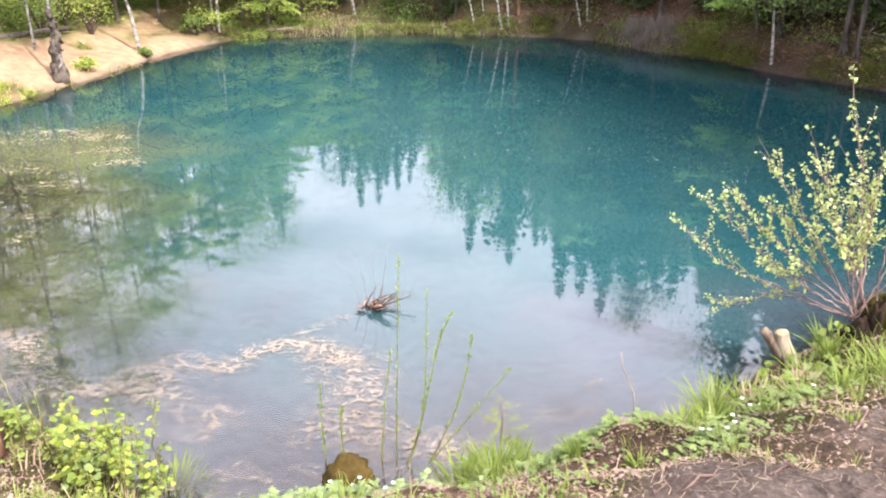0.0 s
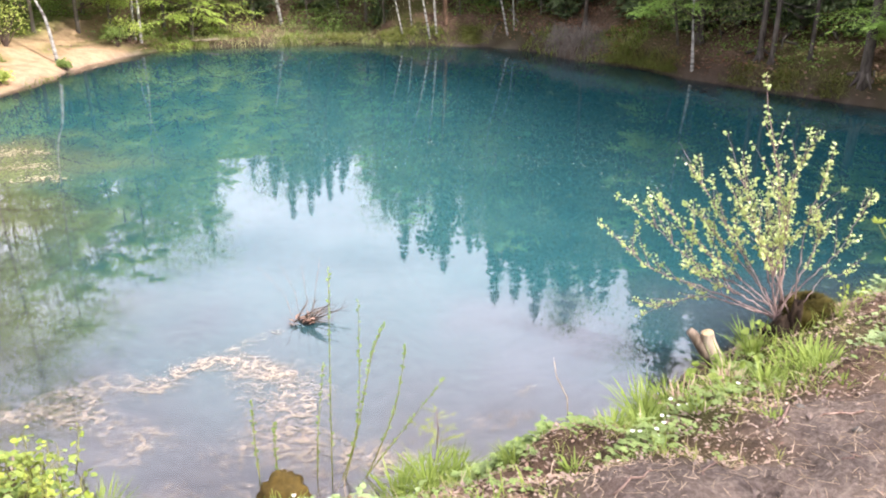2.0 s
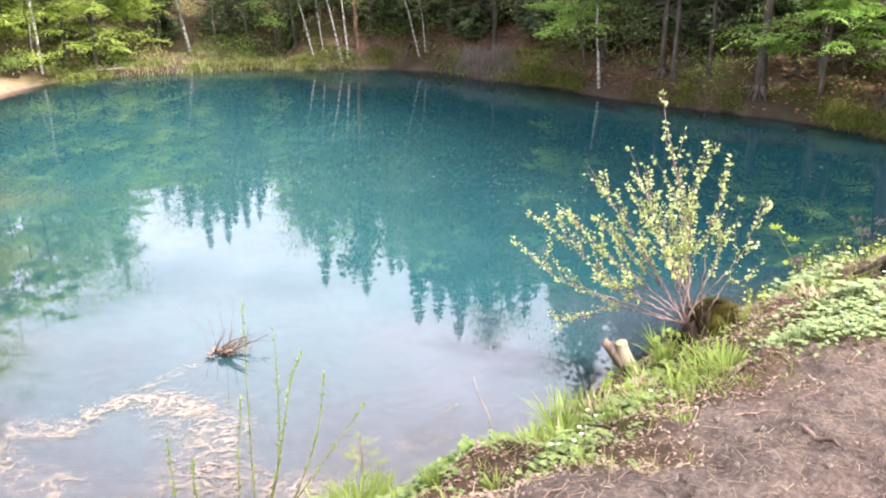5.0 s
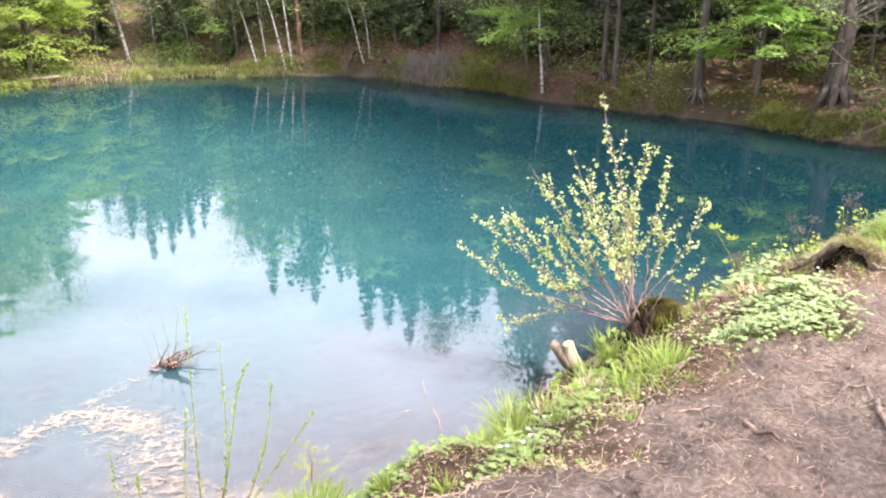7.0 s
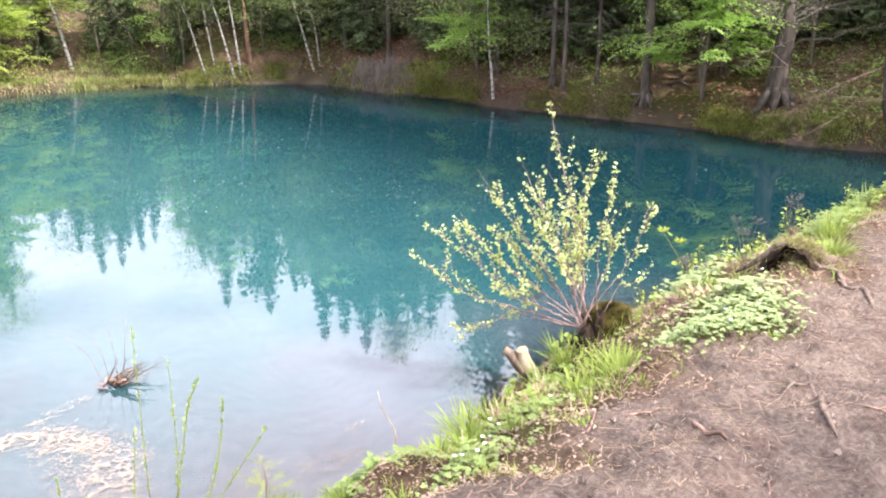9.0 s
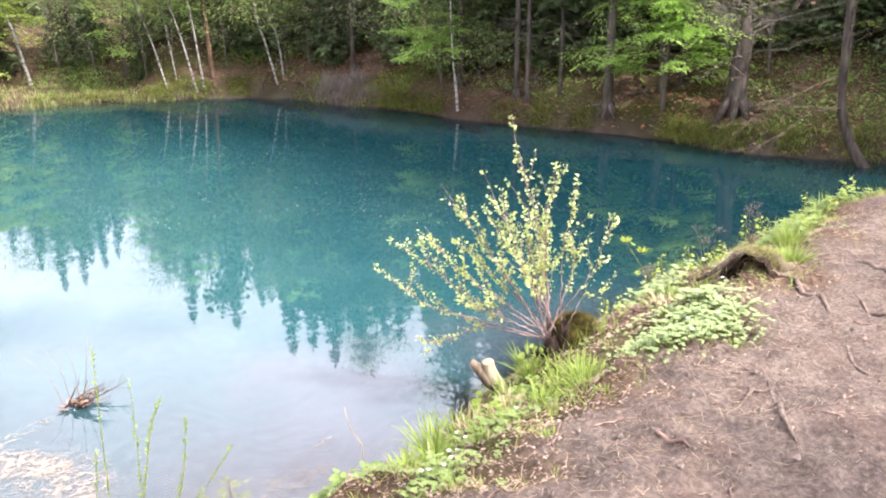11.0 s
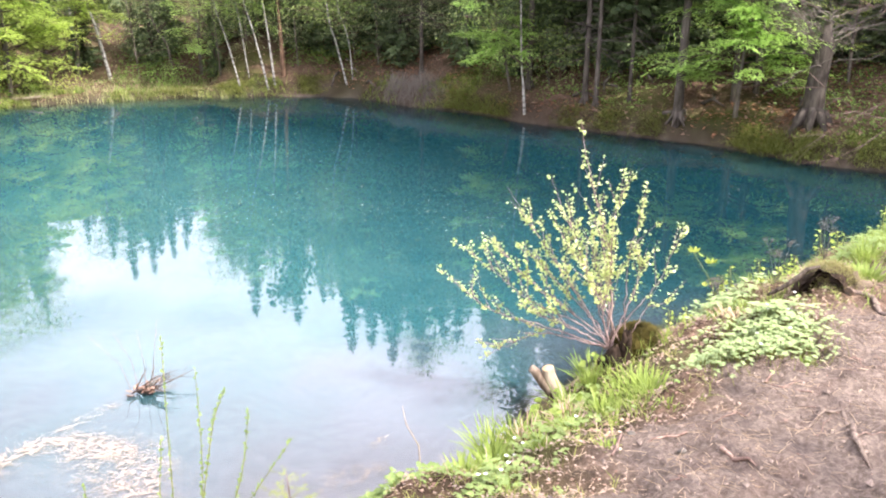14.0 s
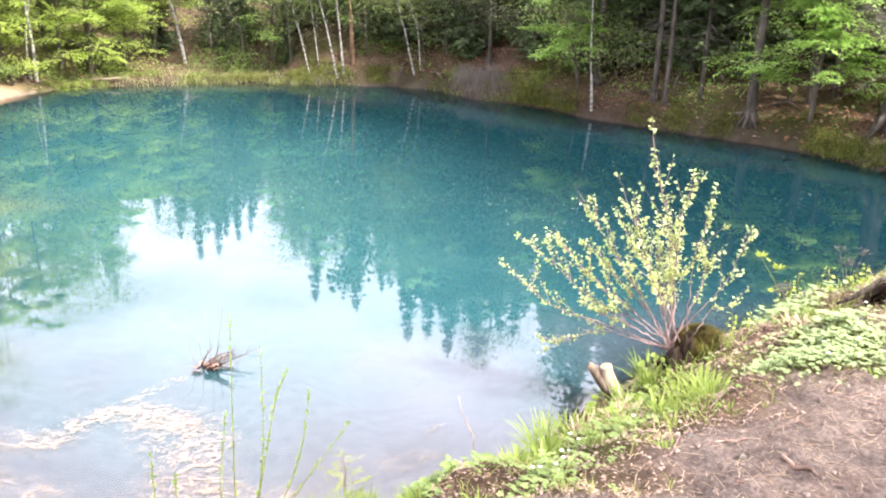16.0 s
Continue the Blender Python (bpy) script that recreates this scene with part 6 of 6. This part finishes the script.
for x, y, z, sand, d in shore_points(9000, 24, 0.05, 3.0, 2.4, 10.5):
    if noise.noise(Vector((x * 0.8, y * 0.8, 13))) > -0.1:
        a, s = r.uniform(0, 6.28), r.uniform(0.03, 0.085)
        g.leaf((x, y, z + 0.015), Vector((math.cos(a), math.sin(a), r.uniform(-0.1, 0.5))) * s, Vector((-math.sin(a), math.cos(a), r.uniform(-0.3, 0.3))) * s * 0.35, 0.3)
single("beech_litter", g, RUST_LEAF, "drifts of rust-coloured beech leaves on the bank", "leaves", kind="stuff", smooth=False)
g = Geo()
spots = [(t, 3.76 - 0.75 * t + r.gauss(0, 0.16), 15.62 + t + r.gauss(0, 0.22)) for t in [r.uniform(-0.5, 0.5) for _ in range(2800)]]
for (t, x, y), z in zip(spots, heights([q[1] for q in spots], [q[2] for q in spots])):      # a curtain of dead grass and rootlets
    if z > 0.05 and noise.noise(Vector((x * 3, y * 3, 2))) > -0.2:
        top = z + 0.32 * r.random() ** 1.5 * (1 - 2.0 * t * t) * (0.8 + 0.9 * noise.noise(Vector((x * 3, y * 3, 4))))
        g.blade((x, y, top), (r.uniform(-0.3, 0.2), r.uniform(-0.4, 0.0), r.uniform(-1.0, 0.1)), r.uniform(0.06, 0.26), 0.0032, r.uniform(0.1, 0.5), 3)
single("dry_grass", g, GREY_STRAW, "grey dry grass hanging over the steep bank", "grass", kind="stuff", smooth=False)
g = Geo()
spots = []
for cx, cy, w, n, h in ((4.35, 14.5, 0.30, 300, 0.28), (4.6, 14.05, 0.35, 420, 0.28), (4.85, 13.6, 0.25, 260, 0.26), (5.7, 12.45, 0.3, 160, 0.20), (6.15, 11.95, 0.3, 200, 0.20), (6.55, 11.4, 0.3, 160, 0.2), (7.45, 10.15, 0.22, 220, 0.24), (7.6, 9.8, 0.22, 260, 0.26), (7.85, 9.35, 0.2, 200, 0.24),
                        (8.35, 8.75, 0.3, 140, 0.18), (8.9, 8.25, 0.35, 160, 0.18), (0.5, 17.5, 0.4, 260, 0.22), (2.0, 17.1, 0.35, 260, 0.22), (-0.6, 17.5, 0.5, 300, 0.25)):
    spots += [(cx + r.gauss(0, w * 0.5), cy + r.gauss(0, w * 0.5), h) for _ in range(int(n * 4))]
for (x, y, h), z in zip(spots, heights([q[0] for q in spots], [q[1] for q in spots])):
    if z > 0.02:
        g.blade((x, y, z), (r.gauss(-0.15, 0.4), r.gauss(-0.25, 0.4), 1), h * r.uniform(0.35, 1.1), 0.0034, r.uniform(0.3, 1.1), 3)
single("overhanging_grass", g, leaf_material("sedge_blade", (0.09, 0.11, 0.024), (0.26, 0.28, 0.08), 0.4), "yellow-green grass clumps overhanging the far water's edge", "grass", kind="stuff", smooth=False)
g = Geo()
g.tube([Vector((-0.35, 0.1, 0.03)), Vector((0.0, 0.0, 0.06)), Vector((0.3, -0.05, 0.10))], [0.028, 0.025, 0.018], 8)
single("fallen_log", g, BARE_WOOD, "short bleached log lying on the trail", "log", at=(-3.35, 17.15, ground_z(-3.35, 17.15)))
g = Geo()
g.tube([Vector((-0.5, -1.0, 0.03)), Vector((0.0, 0.0, 0.05)), Vector((0.3, 0.62, 0.03))], [0.05, 0.045, 0.035], 8)
single("fallen_log", g, SPRUCE_BARK, "dark log edging the sandy slope", "log", at=(-6.55, 13.55, ground_z(-6.55, 13.55)))
for k in range(18):       # roots and fallen branches on the steep bank
    x, y, z, sand, d = shore_points(18, 15, 0.05, 1.6, 2.6, 9.0)[k]
    g = Geo()
    a, L = r.uniform(-2.4, -0.6), r.uniform(0.2, 0.5)
    e = (x + L * math.cos(a), y + L * math.sin(a))
    ze = max(ground_z(*e), -0.05)
    g.tube([Vector((x, y, z + 0.02)), Vector(((x + e[0]) / 2 + r.gauss(0, 0.05), (y + e[1]) / 2, (z + ze) / 2 + r.uniform(0.03, 0.14))), Vector((e[0], e[1], ze))], [0.030, 0.024, 0.010], 6)
    single("bank_root", g, (GREY_BARK, SPRUCE_BARK)[k % 2], "exposed root or dead branch on the far bank", "root", "roots on the far bank")

# ---- unseen trees added beside and behind the path, to shade it ----
for k, (x, y, h) in enumerate([(9.5, -2.0, 8.0), (5.2, -2.1, 7.4), (8.2, -3.4, 9.0), (1.5, -5.5, 9.0), (-3.5, -4.0, 8.5), (-7.5, -0.5, 9.0), (12.5, -3.0, 9.5), (4.0, -6.5, 10.0), (-9.5, 4.0, 8.0)]):
    geos = broadleaf([(0, 0, -0.3), (0.1, 0, h * 0.3), (-0.1, 0.1, h * 0.65), (0, 0, h)], 0.13, 900 + k, 20, 2.6, (1300 if x < 6 else 1000) if x > 3 else 2400, 0.10, False, 0.42, 0.3, 0.6)
    plant_tree("path_tree", geos, (GREY_BARK, BEECH_LEAF), x, y, "tall unseen broadleaf tree added beside the path", "tree", "trees beside the path")


# ---- crumbs of soil and bits of bark on the trodden path ----
g = Geo()
pts, onpath = scatter(9000, 8, 0.9, 3.4)
for (x, y, z), p in zip(pts, onpath):
    if p < 0.4 or x > 4.5 or x < 0.2:
        continue
    s = 0.003 + 0.013 * r.random() ** 3
    b = len(g.v)
    g.v += [Vector((x + s * r.uniform(0.6, 1.4), y, z)), Vector((x - s * 0.6, y + s * r.uniform(0.6, 1.4), z)), Vector((x - s * 0.6, y - s * r.uniform(0.6, 1.2), z)), Vector((x, y, z + s * r.uniform(0.5, 1.0)))]
    g.f += [(b, b + 1, b + 3), (b + 1, b + 2, b + 3), (b + 2, b, b + 3)]
single("soil_crumbs", g, plain_material("crumbs", (0.03, 0.023, 0.02), (0.30, 0.235, 0.20), 30), "small crumbs of soil and bark on the path", "soil", kind="stuff", smooth=False)


# ---- dry standing stems and arching dead blades on the bank ----
g = Geo()
pts, onpath = scatter(520, 6, 0.05, 1.1)
for (x, y, z), p in zip(pts, onpath):
    if p < 0.4:
        g.blade((x, y, z - 0.01), (r.gauss(0, 0.5), r.gauss(0, 0.5), 1), r.uniform(0.05, 0.16), 0.0016, r.uniform(0.3, 1.3), 4)
single("dry_blades", g, STRAW, "arching dead grass blades among the green", "grass", kind="stuff", smooth=False)

g = Geo()
pts, onpath = scatter(5200, 9, 0.45, 1.7)
for x, y, z in pts:
    a, s = r.uniform(0, 6.28), 0.015 + 0.07 * r.random() ** 2
    g.tube([Vector((x, y, z + 0.006)), Vector((x + s * math.cos(a), y + s * math.sin(a), z + 0.008 + s * r.uniform(-0.05, 0.25)))], [0.0012, 0.0007], 3, False)
single("straw_edge", g, STRAW, "dry straw along the edge of the path", "straw", kind="stuff", smooth=False)
g = Geo()
for x, y, z, sand, d in shore_points(2600, 21, 0.8, 9.0, -11.0, -2.6):
    if sand > 0.2 or noise.noise(Vector((x * 0.7, y * 0.7, 9))) < -0.1 or -6.7 < x < -4.9 and 13.0 < y < 18.5:
        continue
    h = r.uniform(0.15, 0.7)
    for _ in range(24):
        q = Vector((x + r.gauss(0, 0.22), y + r.gauss(0, 0.22), z + h * r.random()))
        w = Vector((r.uniform(-1, 1), r.uniform(-1, 1), r.uniform(-0.3, 0.6))).normalized()
        s = r.uniform(0.025, 0.055)
        g.leaf(q, w * s, w.cross(spread(r, (0, 0, 0.8))).normalized() * s * 0.38)
single("sunny_shrubs", g, SUNLIT_LEAF, "bright leafy shrubs on the sunny slope", "shrubs", kind="stuff", smooth=False)

# ---- olive bushes where the sand ends ----
def bush(x, y, w, h, n, seed, mat_, label):
    r2 = random.Random(seed)
    ob = thing("bush", x, y, ground_z(x, y), label, "bush", "bushes by the sand")
    stems, leaves = Geo(), Geo()
    for k in range(14):
        a = r2.uniform(0, 6.28)
        tip = Vector((math.cos(a) * w * r2.uniform(0.2, 1), math.sin(a) * w * r2.uniform(0.2, 1), h * r2.uniform(0.5, 1.1)))
        stems.tube([Vector((0, 0, -0.05)), tip * 0.5 + Vector((0, 0, 0.1 * h)), tip], [0.012, 0.007, 0.002], 4, False)
        twig_leaves(leaves, r2, tip * 0.85, tip.normalized(), n // 14, 0.05, w * 0.55)
    part("stemwork", stems, DARK_TWIG, ob, kind="stuff")
    part("leaves", leaves, mat_, ob, smooth=False, kind="stuff")


for k, (x, y, w, h) in enumerate([(-4.72, 16.15, 0.22, 0.35), (-4.62, 16.5, 0.3, 0.45), (-6.7, 15.0, 0.5, 0.9), (-6.1, 14.6, 0.4, 0.7), (-6.6, 13.9, 0.35, 0.6), (-7.2, 13.2, 0.4, 0.9), (-5.08, 14.3, 0.10, 0.14), (-5.5, 12.75, 0.18, 0.12)]):
    bush(x, y, w, h, 420, 600 + k, (BIRCH_LEAF, SUNLIT_LEAF)[k % 2], ("olive-green bush at the end of the sand", "sunlit yellow-green bush at the end of the sand")[k % 2])

# ---- sunlit turf on the low bank beside the sand ----
g = Geo()
for x, y, z, sand, d in shore_points(9000, 41, 0.0, 2.2, -9.0, -5.2):
    if y < 11.9 and sand < 0.4:
        for _ in range(3):
            g.blade((x + r.gauss(0, 0.03), y + r.gauss(0, 0.03), z - 0.01), (r.gauss(0, 0.35), r.gauss(0, 0.35), 1), r.uniform(0.05, 0.2), 0.006, r.uniform(0.2, 0.8), 2)
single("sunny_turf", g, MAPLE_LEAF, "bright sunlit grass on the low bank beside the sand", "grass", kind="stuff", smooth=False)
# ---- pale dead leaves and short yellowish grass between path and water ----
g = Geo()
pts, onpath = scatter(20000, 16, 0.10, 1.6)
for (x, y, z), p in zip(pts, onpath):
    if p > 0.7:
        continue
    a, s = r.uniform(0, 6.28), r.uniform(0.007, 0.021)
    g.leaf((x, y, z + 0.012), Vector((math.cos(a), math.sin(a), r.uniform(-0.15, 0.4))) * s, Vector((-math.sin(a), math.cos(a), r.uniform(-0.3, 0.3))) * s * r.uniform(0.25, 0.5), 0.3)
single("pale_litter", g, leaf_material("pale_dead_leaf", (0.16, 0.115, 0.09), (0.38, 0.29, 0.235), 0.2, 0.8), "pale pinkish dead leaves along the bank", "leaves", kind="stuff", smooth=False)
g = Geo()
pts, onpath = scatter(5200, 17, 0.25, 1.5)
for (x, y, z), p in zip(pts, onpath):
    if p > 0.6 or noise.noise(Vector((x * 3.1, y * 3.1, 8))) < 0.12:
        continue
    for _ in range(3):
        g.blade((x + r.gauss(0, 0.012), y + r.gauss(0, 0.012), z - 0.004), (r.gauss(0, 0.45), r.gauss(0, 0.45), 1), r.uniform(0.03, 0.09), 0.002, r.uniform(0.2, 0.8), 2)
single("yellow_grass", g, leaf_material("yellow_grass_blade", (0.14, 0.16, 0.04), (0.34, 0.34, 0.12), 0.4), "short yellowish grass on the bank", "grass", kind="stuff", smooth=False)
